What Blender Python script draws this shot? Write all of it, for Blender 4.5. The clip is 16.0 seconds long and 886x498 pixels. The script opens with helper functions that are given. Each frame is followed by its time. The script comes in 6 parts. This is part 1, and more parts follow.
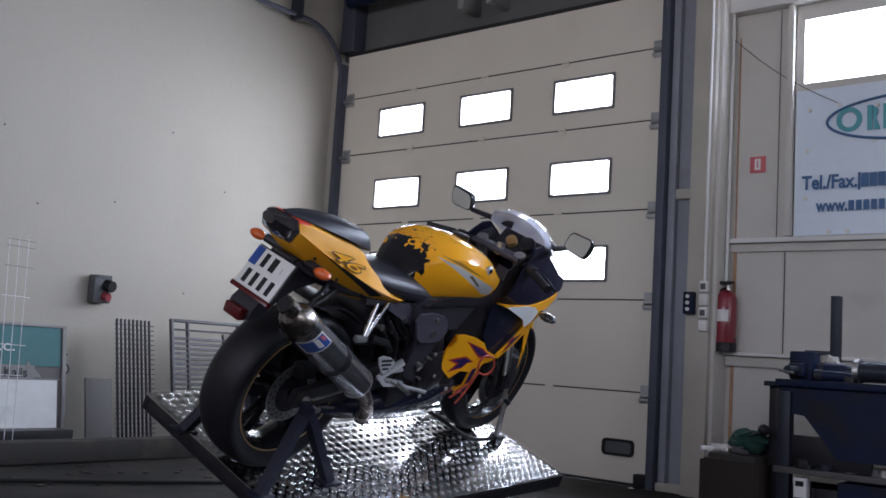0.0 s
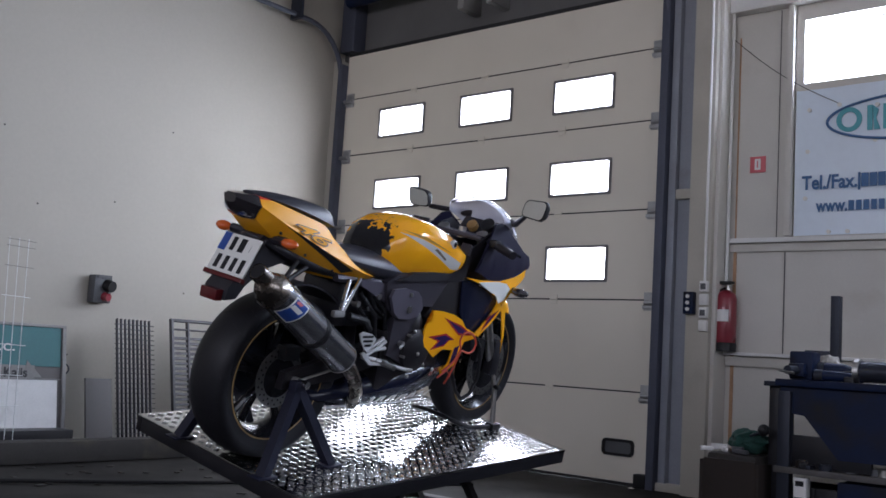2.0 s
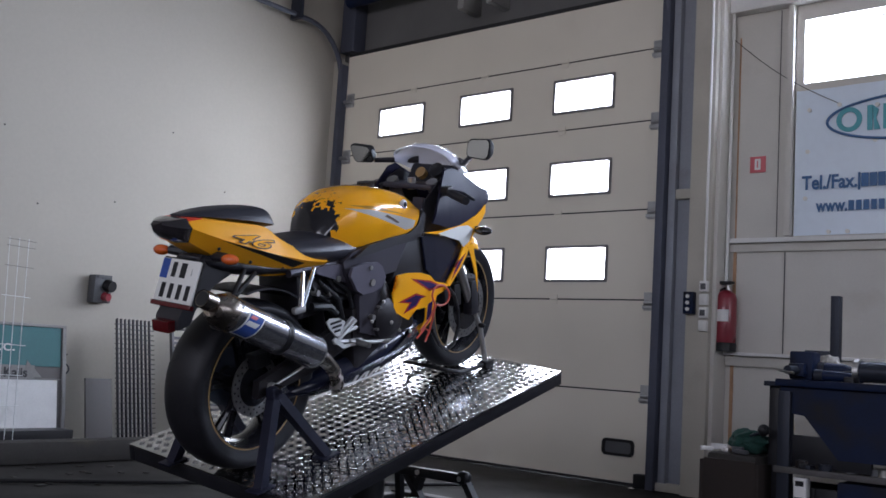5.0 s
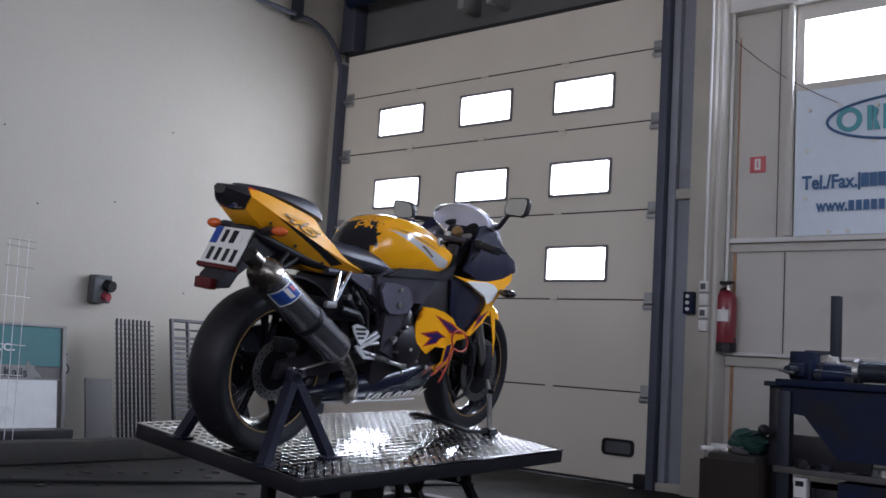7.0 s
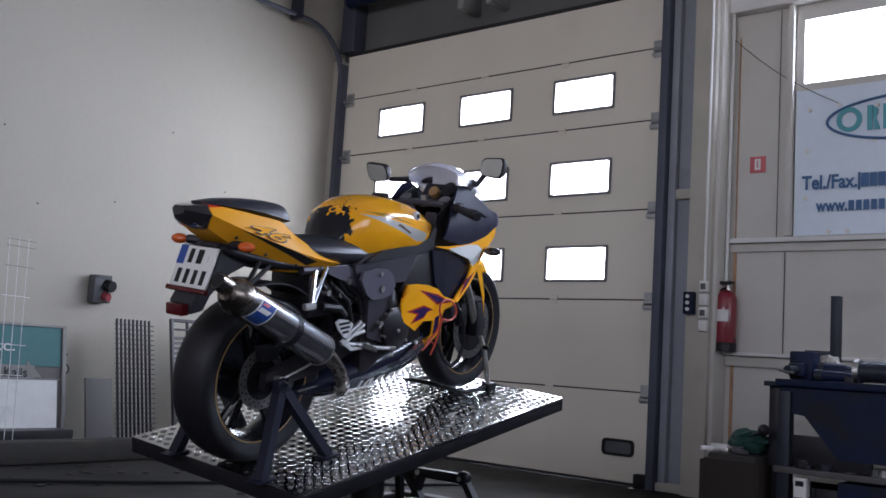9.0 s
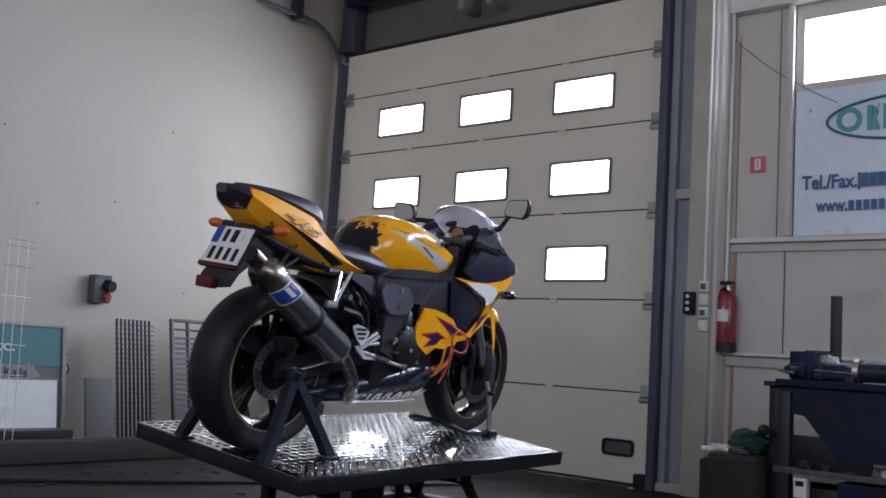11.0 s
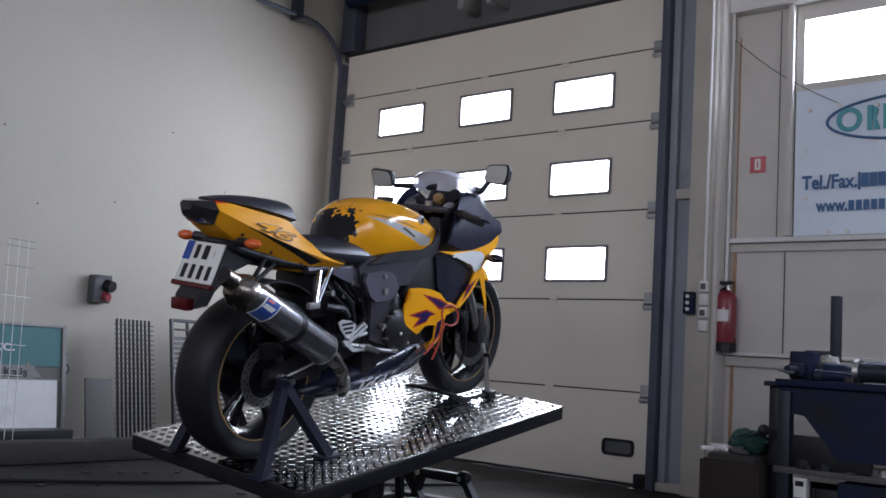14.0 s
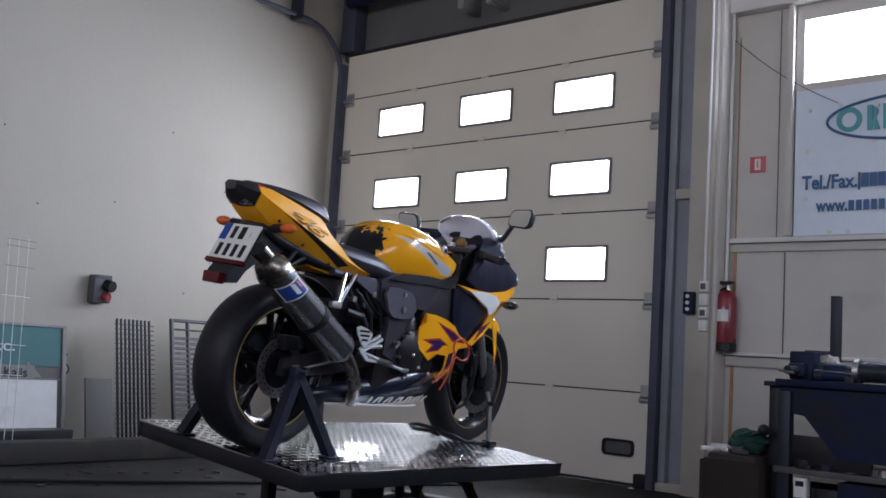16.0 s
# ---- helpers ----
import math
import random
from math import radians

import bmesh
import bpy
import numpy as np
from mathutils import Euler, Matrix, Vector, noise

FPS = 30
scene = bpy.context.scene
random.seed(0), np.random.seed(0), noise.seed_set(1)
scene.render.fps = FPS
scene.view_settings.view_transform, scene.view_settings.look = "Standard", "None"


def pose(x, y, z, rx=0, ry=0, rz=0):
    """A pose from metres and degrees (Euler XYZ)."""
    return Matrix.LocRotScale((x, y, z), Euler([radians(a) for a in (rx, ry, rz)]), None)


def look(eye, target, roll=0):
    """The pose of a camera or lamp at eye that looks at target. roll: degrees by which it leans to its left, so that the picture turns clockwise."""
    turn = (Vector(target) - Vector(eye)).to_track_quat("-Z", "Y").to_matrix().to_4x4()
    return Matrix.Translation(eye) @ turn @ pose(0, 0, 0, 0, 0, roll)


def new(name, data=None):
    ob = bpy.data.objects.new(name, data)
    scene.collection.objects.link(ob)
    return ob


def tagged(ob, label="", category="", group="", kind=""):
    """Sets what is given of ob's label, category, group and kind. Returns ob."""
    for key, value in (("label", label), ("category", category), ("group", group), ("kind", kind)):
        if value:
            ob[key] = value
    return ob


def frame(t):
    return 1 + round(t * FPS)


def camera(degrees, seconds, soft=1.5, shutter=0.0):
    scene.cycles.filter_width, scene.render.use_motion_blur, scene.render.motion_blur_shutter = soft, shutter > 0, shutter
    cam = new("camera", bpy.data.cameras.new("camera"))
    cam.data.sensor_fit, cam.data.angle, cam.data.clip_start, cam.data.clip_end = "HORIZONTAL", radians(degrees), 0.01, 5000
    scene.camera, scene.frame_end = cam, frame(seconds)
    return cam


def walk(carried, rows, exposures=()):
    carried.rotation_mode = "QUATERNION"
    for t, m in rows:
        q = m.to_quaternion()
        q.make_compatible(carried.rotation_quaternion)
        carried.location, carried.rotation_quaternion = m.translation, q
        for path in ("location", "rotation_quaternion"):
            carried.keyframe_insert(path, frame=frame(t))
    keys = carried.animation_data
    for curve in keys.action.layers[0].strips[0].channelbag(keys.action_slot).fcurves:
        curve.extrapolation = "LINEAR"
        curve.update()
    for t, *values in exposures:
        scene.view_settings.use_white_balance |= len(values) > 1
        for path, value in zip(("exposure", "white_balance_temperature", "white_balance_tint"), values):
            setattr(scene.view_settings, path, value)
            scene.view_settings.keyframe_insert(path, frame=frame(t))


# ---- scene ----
cam = camera(48.13, 16.0, soft=1.6)
EYE = Vector((2.425, -5.881, 0.764))
AHEAD = Vector((-0.6446, 0.7569, 0.1078))
walk(cam, [(0.0, look(EYE, EYE + AHEAD, 3.55)), (16.0, look(EYE, EYE + AHEAD, 3.55))],
     exposures=[(0.0, 0.04, 5880, 16), (16.0, 0.04, 5880, 16)])

# ---- light: hazy white sky outside the gate, the sun behind the hall ----
world = bpy.data.worlds.new("sky")
scene.world = world
world.use_nodes = True
wn = world.node_tree.nodes
sky = wn.new("ShaderNodeTexSky")
sky.sky_type, sky.sun_disc = "NISHITA", False
sky.sun_elevation, sky.sun_rotation = radians(48), radians(150)
wn["Background"].inputs["Strength"].default_value = 0.15
world.node_tree.links.new(sky.outputs[0], wn["Background"].inputs["Color"])
sun_data = bpy.data.lights.new("sun", "SUN")
sun_data.energy, sun_data.angle, sun_data.color = 3.0, radians(0.6), (1.0, 0.95, 0.88)
sun = new("sun", sun_data)
sun.matrix_world = look((4, -7, 12), (0, 0, 0))


def window_light(x, z, w, h, power, y=0.10, color=(0.93, 0.97, 1.0), aim=(0, -1, -0.12)):
    """Lamp at one opening: sky light of the gate wall, or added unseen fill."""
    data = bpy.data.lights.new("window_light", "AREA")
    data.shape, data.size, data.size_y, data.energy, data.color = "RECTANGLE", w, h, power, color
    ob = new("window_light", data)
    ob.matrix_world = look((x, y, z), (x + aim[0], y + aim[1], z + aim[2]))
    return ob


GATE_COLS = (-3.122, -2.238, -1.353)
GATE_ROWS = (1.469, 2.08, 2.688)
for zc in GATE_ROWS:
    for xc in GATE_COLS:
        window_light(xc, zc, 0.48, 0.23, 11.0, y=0.07)
HIGH_WINDOWS = (0.17, 1.72, 3.27)
for xc in HIGH_WINDOWS:
    window_light(xc + 0.65, 2.79, 1.25, 0.42, 76.0, y=0.22, color=(0.78, 0.87, 1.0))
# openings added in the unseen back wall to fill the gate with light
BACK_FILL = (-2.6, 0.6, 3.8)
# openings added in the unseen right wall to light the bike's side
SIDE_FILL = (-7.6, -4.4)
for xc in BACK_FILL:
    window_light(xc + 1.2, 3.2, 2.3, 1.5, 66.0, y=-11.12, color=(1.0, 0.95, 0.96), aim=(0, 1, -0.1))
for yc in SIDE_FILL:
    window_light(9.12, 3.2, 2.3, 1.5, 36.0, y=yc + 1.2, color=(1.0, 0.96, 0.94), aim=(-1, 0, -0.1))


# ---- materials ----
def surface(name, base, rough=0.5, metal=0.0, var=0.12, scale=3.0, fine=90.0, bump=0.05, coat=0.0, stain=None, stain_at=(0.55, 0.75), spread=0.12, spec=0.5):
    """A surface with broad and fine variation of its tone, its gloss and its relief; stain is a second colour in blotches."""
    m = bpy.data.materials.new(name)
    m.use_nodes = True
    n, l = m.node_tree.nodes, m.node_tree.links
    b = n["Principled BSDF"]
    co = n.new("ShaderNodeTexCoord")

    def noise_node(sc, detail):
        t = n.new("ShaderNodeTexNoise")
        t.inputs["Scale"].default_value, t.inputs["Detail"].default_value = sc, detail
        l.new(co.outputs["Object"], t.inputs["Vector"])
        return t
    broad, grain = noise_node(scale, 5), noise_node(fine, 3)
    add = n.new("ShaderNodeMath")
    add.operation = "MULTIPLY_ADD"
    l.new(grain.outputs[0], add.inputs[0])
    add.inputs[1].default_value = 0.5
    l.new(broad.outputs[0], add.inputs[2])
    ramp = n.new("ShaderNodeMapRange")
    ramp.inputs[1].default_value, ramp.inputs[2].default_value = 0.45, 1.05
    ramp.inputs[3].default_value, ramp.inputs[4].default_value = 1 - var, 1 + var
    l.new(add.outputs[0], ramp.inputs[0])
    tone = n.new("ShaderNodeVectorMath")
    tone.operation = "SCALE"
    tone.inputs[0].default_value = base
    l.new(ramp.outputs[0], tone.inputs["Scale"])
    out = tone.outputs[0]
    if stain:
        blot = noise_node(scale * 0.7, 8)
        sr = n.new("ShaderNodeMapRange")
        sr.inputs[1].default_value, sr.inputs[2].default_value = stain_at
        l.new(blot.outputs[0], sr.inputs[0])
        mix = n.new("ShaderNodeMix")
        mix.data_type = "RGBA"
        mix.inputs[7].default_value = (*stain, 1)
        l.new(sr.outputs[0], mix.inputs[0])
        l.new(out, mix.inputs[6])
        out = mix.outputs[2]
    l.new(out, b.inputs["Base Color"])
    rr = n.new("ShaderNodeMapRange")
    rr.inputs[3].default_value, rr.inputs[4].default_value = max(rough - spread, 0.02), min(rough + spread, 1)
    l.new(broad.outputs[0], rr.inputs[0])
    l.new(rr.outputs[0], b.inputs["Roughness"])
    b.inputs["Metallic"].default_value = metal
    b.inputs["Coat Weight"].default_value = coat
    b.inputs["Coat Roughness"].default_value = 0.06
    b.inputs["Specular IOR Level"].default_value = spec
    if bump:
        bp = n.new("ShaderNodeBump")
        bp.inputs["Strength"].default_value, bp.inputs["Distance"].default_value = bump, 0.004
        l.new(add.outputs[0], bp.inputs["Height"])
        l.new(bp.outputs[0], b.inputs["Normal"])
    return m


def glassy(name, color, rough=0.03, alpha=0.15):
    m = bpy.data.materials.new(name)
    m.use_nodes = True
    b = m.node_tree.nodes["Principled BSDF"]
    b.inputs["Base Color"].default_value = (*color, 1)
    b.inputs["Roughness"].default_value, b.inputs["Alpha"].default_value = rough, alpha
    return m


PLASTER = surface("white_plaster", (0.442, 0.416, 0.362), 0.85, var=0.05, scale=0.9, fine=35, bump=0.10, stain=(0.362, 0.335, 0.282), stain_at=(0.50, 0.80))
GATE = surface("gate_panel_enamel", (0.72, 0.67, 0.575), 0.5, var=0.05, scale=1.6, fine=160, bump=0.18, stain=(0.58, 0.53, 0.45), stain_at=(0.58, 0.85))
SEAL = surface("black_rubber_seal", (0.015, 0.015, 0.017), 0.7)
FRAME_GREY = surface("grey_window_frame", (0.17, 0.16, 0.16), 0.5)
STEEL_DARK = surface("dark_steel_track", (0.028, 0.032, 0.045), 0.45, metal=0.3, spec=0.3)
ZINC = surface("galvanised_steel", (0.42, 0.42, 0.43), 0.42, metal=0.8, var=0.2, scale=12)
BLUE_STEEL = surface("blue_grey_painted_steel", (0.27, 0.285, 0.325), 0.45, var=0.15, stain=(0.16, 0.14, 0.14), stain_at=(0.6, 0.8))
BEIGE = surface("beige_painted_steel", (0.46, 0.43, 0.37), 0.5, var=0.1, stain=(0.33, 0.28, 0.22), stain_at=(0.62, 0.85))
CLAD = surface("pale_grey_cladding", (0.60, 0.575, 0.525), 0.5, var=0.06, stain=(0.44, 0.39, 0.32), stain_at=(0.60, 0.9))
RUST = surface("rust_stain", (0.40, 0.24, 0.14), 0.8, var=0.3, scale=10)
CONCRETE = surface("oily_concrete_floor", (0.023, 0.021, 0.020), 0.68, spec=0.2, var=0.45, scale=3.4, fine=46, bump=0.6, stain=(0.009, 0.008, 0.008), stain_at=(0.46, 0.60))
DARK_WALL = surface("dusty_grey_wall", (0.13, 0.128, 0.126), 0.85, var=0.15)
CEILING = surface("dusty_ceiling_sheet", (0.34, 0.335, 0.33), 0.8, var=0.15)
NAVY = surface("navy_painted_steel", (0.006, 0.013, 0.042), 0.5, var=0.3, scale=6, spec=0.2, stain=(0.014, 0.014, 0.017), stain_at=(0.5, 0.7))
BLACK_STEEL = surface("black_painted_steel", (0.012, 0.012, 0.015), 0.42, var=0.25, scale=7, spec=0.3)
BANNER = surface("pale_blue_banner_vinyl", (0.74, 0.82, 0.92), 0.35, var=0.05, scale=1.4, fine=20, bump=0.05)
INK_BLUE = surface("blue_print", (0.045, 0.13, 0.30), 0.45)
INK_TEAL = surface("teal_print", (0.09, 0.36, 0.42), 0.45)
RED = surface("red_enamel", (0.22, 0.016, 0.030), 0.3, coat=0.3)
RED_PRINT = surface("faded_red_print", (0.62, 0.14, 0.16), 0.5)
WHITE = surface("white_plastic", (0.75, 0.74, 0.72), 0.45, var=0.08)
GREY_PLASTIC = surface("grey_plastic", (0.085, 0.088, 0.095), 0.45)
BLACK_PLASTIC = surface("black_plastic", (0.011, 0.011, 0.013), 0.45, spec=0.3)
PANE = glassy("clear_pane", (0.95, 0.97, 1.0), 0.03, 0.08)


# ---- mesh helpers ----
def part(name, bm, material, parent=None, label="", smooth=35):
    me = bpy.data.meshes.new(name)
    bmesh.ops.recalc_face_normals(bm, faces=bm.faces)
    bm.to_mesh(me)
    bm.free()
    if smooth:
        me.shade_smooth()
        me.set_sharp_from_angle(angle=radians(smooth))
    me.materials.append(material)
    ob = new(name, me)
    ob.parent = parent
    if label:
        tagged(ob, label)
    return ob


def thing(name, label, category, group="", kind="", at=None):
    ob = new(name)
    ob.empty_display_size = 0.05
    if at is not None:
        ob.matrix_basis = at
    return tagged(ob, label, category, group, kind)


def box(bm, lo, hi, bevel=0.0, m=None):
    lo, hi = Vector(lo), Vector(hi)
    r = bmesh.ops.create_cube(bm, size=1.0)
    vs = r["verts"]
    for v in vs:
        v.co = Vector((lo[i] + (v.co[i] + 0.5) * (hi[i] - lo[i]) for i in range(3)))
    if bevel:
        es = list({e for v in vs for e in v.link_edges})
        r = bmesh.ops.bevel(bm, geom=es, offset=bevel, segments=2, affect="EDGES", profile=0.6)
        vs = list({v for f in r["faces"] for v in f.verts})
    if m is not None:
        bmesh.ops.transform(bm, matrix=m, verts=list(set(vs)))
    return bm


def ring(bm, pts):
    return [bm.verts.new(p) for p in pts]


def skin(bm, rings, closed=True, caps=True):
    """Faces between successive rings of equal length."""
    for a, b in zip(rings, rings[1:]):
        n = len(a)
        for i in range(n if closed else n - 1):
            j = (i + 1) % n
            bm.faces.new((a[i], a[j], b[j], b[i]))
    if caps and closed:
        bm.faces.new(rings[0][::-1])
        bm.faces.new(rings[-1])


def tube(bm, path, r, seg=10, caps=True, squash=1.0):
    """A round bar along a path; r is one radius or one for each point."""
    path = [Vector(p) for p in path]
    rs = r if isinstance(r, (list, tuple)) else [r] * len(path)
    rings, side = [], None
    for i, p in enumerate(path):
        d = (path[min(i + 1, len(path) - 1)] - path[max(i - 1, 0)]).normalized()
        if side is None:
            side = d.orthogonal().normalized()
        side = (side - d * side.dot(d)).normalized()
        up = d.cross(side)
        rings.append(ring(bm, [p + rs[i] * (math.cos(2 * math.pi * k / seg) * side + squash * math.sin(2 * math.pi * k / seg) * up) for k in range(seg)]))
    skin(bm, rings, True, caps)
    return bm


def rod(a, b, r, seg=10):
    return tube(bmesh.new(), (a, b), r, seg)


def lathe(bm, profile, seg=48, axis="x", centre=(0, 0, 0), closed=True):
    """Turns a profile of (radius, offset along the axis) round the axis."""
    c = Vector(centre)
    rings = []
    for rad, off in profile:
        pts = []
        for k in range(seg):
            a = 2 * math.pi * k / seg
            if axis == "x":
                pts.append(c + Vector((off, rad * math.cos(a), rad * math.sin(a))))
            elif axis == "y":
                pts.append(c + Vector((rad * math.cos(a), off, rad * math.sin(a))))
            else:
                pts.append(c + Vector((rad * math.cos(a), rad * math.sin(a), off)))
        rings.append(ring(bm, pts))
    if closed:
        rings.append(rings[0])
    skin(bm, rings, True, False)
    return bm


def slab(bm, poly, lo, hi, axis="x"):
    """A polygon of two coordinates extruded along the third one from lo to hi."""
    def at(p, w):
        return {"x": (w, p[0], p[1]), "y": (p[0], w, p[1]), "z": (p[0], p[1], w)}[axis]
    skin(bm, [ring(bm, [at(p, lo) for p in poly]), ring(bm, [at(p, hi) for p in poly])])
    return bm


def holed(bm, u, v, holes, lo, hi, axis="y"):
    """A slab with rectangular openings (u0, u1, v0, v1) right through it."""
    us = sorted({*u, *(c for h in holes for c in h[:2])})
    vs = sorted({*v, *(c for h in holes for c in h[2:])})

    def solid(i, j):
        if not (0 <= i < len(us) - 1 and 0 <= j < len(vs) - 1):
            return False
        a, b = (us[i] + us[i + 1]) / 2, (vs[j] + vs[j + 1]) / 2
        return not any(h[0] < a < h[1] and h[2] < b < h[3] for h in holes)
    made = {}

    def vert(i, j, w):
        if (i, j, w) not in made:
            p = {"y": (us[i], w, vs[j]), "x": (w, us[i], vs[j]), "z": (us[i], vs[j], w)}[axis]
            made[i, j, w] = bm.verts.new(p)
        return made[i, j, w]
    for i in range(len(us) - 1):
        for j in range(len(vs) - 1):
            if not solid(i, j):
                continue
            for w in (lo, hi):
                bm.faces.new([vert(i + a, j + b, w) for a, b in ((0, 0), (1, 0), (1, 1), (0, 1))])
            for di, dj, e in ((-1, 0, ((0, 0), (0, 1))), (1, 0, ((1, 0), (1, 1))), (0, -1, ((0, 0), (1, 0))), (0, 1, ((0, 1), (1, 1)))):
                if not solid(i + di, j + dj):
                    (a, b), (c, d) = e
                    bm.faces.new((vert(i + a, j + b, lo), vert(i + c, j + d, lo), vert(i + c, j + d, hi), vert(i + a, j + b, hi)))
    return bm


def rounded(x0, x1, z0, z1, r, n=5):
    pts = []
    for cx, cz, a0 in ((x1 - r, z1 - r, 0), (x0 + r, z1 - r, 90), (x0 + r, z0 + r, 180), (x1 - r, z0 + r, 270)):
        for k in range(n):
            a = radians(a0 + 90 * k / (n - 1))
            pts.append((cx + r * math.cos(a), cz + r * math.sin(a)))
    return pts


def rim_frame(bm, outer, inner, lo, hi):
    """A flat frame in the x-z plane between two outlines of equal length, from y lo to y hi."""
    loops = [ring(bm, [(p[0], w, p[1]) for p in o]) for o, w in ((outer, hi), (outer, lo), (inner, lo), (inner, hi))]
    skin(bm, loops + [loops[0]], True, False)
    return bm


def letters(text, size, material, parent, m, name="writing", depth=0.002, shear=0.0, label="", bold=0.0):
    """Words in the built-in face, as one mesh, laid in the plane of m."""
    cu = bpy.data.curves.new(name, "FONT")
    cu.body, cu.size, cu.extrude, cu.shear, cu.offset = text, size, depth, shear, bold
    tmp = bpy.data.objects.new(name, cu)
    me = bpy.data.meshes.new_from_object(tmp)
    bpy.data.objects.remove(tmp)
    me.materials.clear()
    me.materials.append(material)
    ob = new(name, me)
    ob.parent, ob.matrix_basis = parent, m
    if label:
        tagged(ob, label)
    return ob


# ---- the hall ----
def structure(name, bm, material, label, category):
    return tagged(part(name, bm, material, smooth=0), label, category, kind="structure")


XL, XR, YB, TOP = -3.95, 9.0, -11.0, 4.75
bm = bmesh.new()
bmesh.ops.create_grid(bm, x_segments=60, y_segments=60, size=1)
for v in bm.verts:
    v.co = (-4.3 + (v.co.x + 1) * 6.8, -11.3 + (v.co.y + 1) * 6.0, 0.004 * noise.noise(v.co * 9) - 0.004)
structure("floor", bm, CONCRETE, "dark oily worn concrete workshop floor", "floor")
structure("ground", box(bmesh.new(), (-60, 0.75, -0.3), (60, 90, -0.02)), CONCRETE, "grey yard outside the gate", "ground")
glow = bpy.data.materials.new("hazy_bright_sky")
glow.use_nodes = True
glow.node_tree.nodes["Principled BSDF"].inputs["Emission Color"].default_value = (0.97, 0.98, 1.0, 1)
glow.node_tree.nodes["Principled BSDF"].inputs["Emission Strength"].default_value = 5.0
structure("backdrop", box(bmesh.new(), (-30, 14, -0.02), (30, 14.1, 22)), glow, "bright hazy white sky beyond the windows", "sky")
structure("wall_left", box(bmesh.new(), (XL - 0.25, YB, -0.1), (XL, 0.4, TOP + 0.1)), PLASTER, "white plastered masonry wall with faint stains", "wall")
# back and right walls stand out of view; their openings are added fill
structure("wall_back", holed(bmesh.new(), (XL - 0.25, XR + 0.25), (-0.1, TOP + 0.1), [(x, x + 2.4, 2.4, 4.0) for x in BACK_FILL], YB - 0.25, YB), DARK_WALL, "plain grey unseen hall wall with added fill-light openings", "wall")
structure("wall_right", holed(bmesh.new(), (YB, 0.4), (-0.1, TOP + 0.1), [(y, y + 2.4, 2.4, 4.0) for y in SIDE_FILL], XR, XR + 0.25, "x"), CLAD, "plain pale unseen hall wall with added side-light openings", "wall")
high = [(x, x + 1.3, 2.57, 3.01) for x in HIGH_WINDOWS]
structure("wall_gate", holed(bmesh.new(), (XL, -0.66), (-0.1, TOP + 0.1), [(-3.72, -0.76, -0.1, 3.36)], 0.09, 0.34), DARK_WALL, "dusty grey wall above the sectional gate", "wall")
structure("wall_windows", holed(bmesh.new(), (-0.66, XR), (-0.1, TOP + 0.1), high, 0.12, 0.30), CLAD, "pale grey sheet-metal clad wall with high windows", "wall")
bm = box(bmesh.new(), (XL, YB, TOP), (XR, 0.3, TOP + 0.2))
for k in range(30):
    box(bm, (XL, -0.4 - 0.36 * k, TOP - 0.06), (XR, -0.22 - 0.36 * k, TOP + 0.01))
structure("ceiling", bm, CEILING, "dark ribbed sheet-metal ceiling", "ceiling")

# high windows: frames, panes and reveal
for k, x in enumerate(HIGH_WINDOWS):
    w = thing("window_%d" % (k + 1), "large bright high window in a pale metal frame", "window", kind="structure")
    part("window_frame", rim_frame(bmesh.new(), rounded(x - 0.03, x + 1.33, 2.54, 3.04, 0.004, 2), rounded(x + 0.02, x + 1.28, 2.585, 2.995, 0.004, 2), 0.10, 0.20), CLAD, w, smooth=0)
    p = part("pane", box(bmesh.new(), (x + 0.015, 0.15, 2.58), (x + 1.285, 0.156, 3.0)), PANE, w, smooth=0)
    p.visible_shadow = False


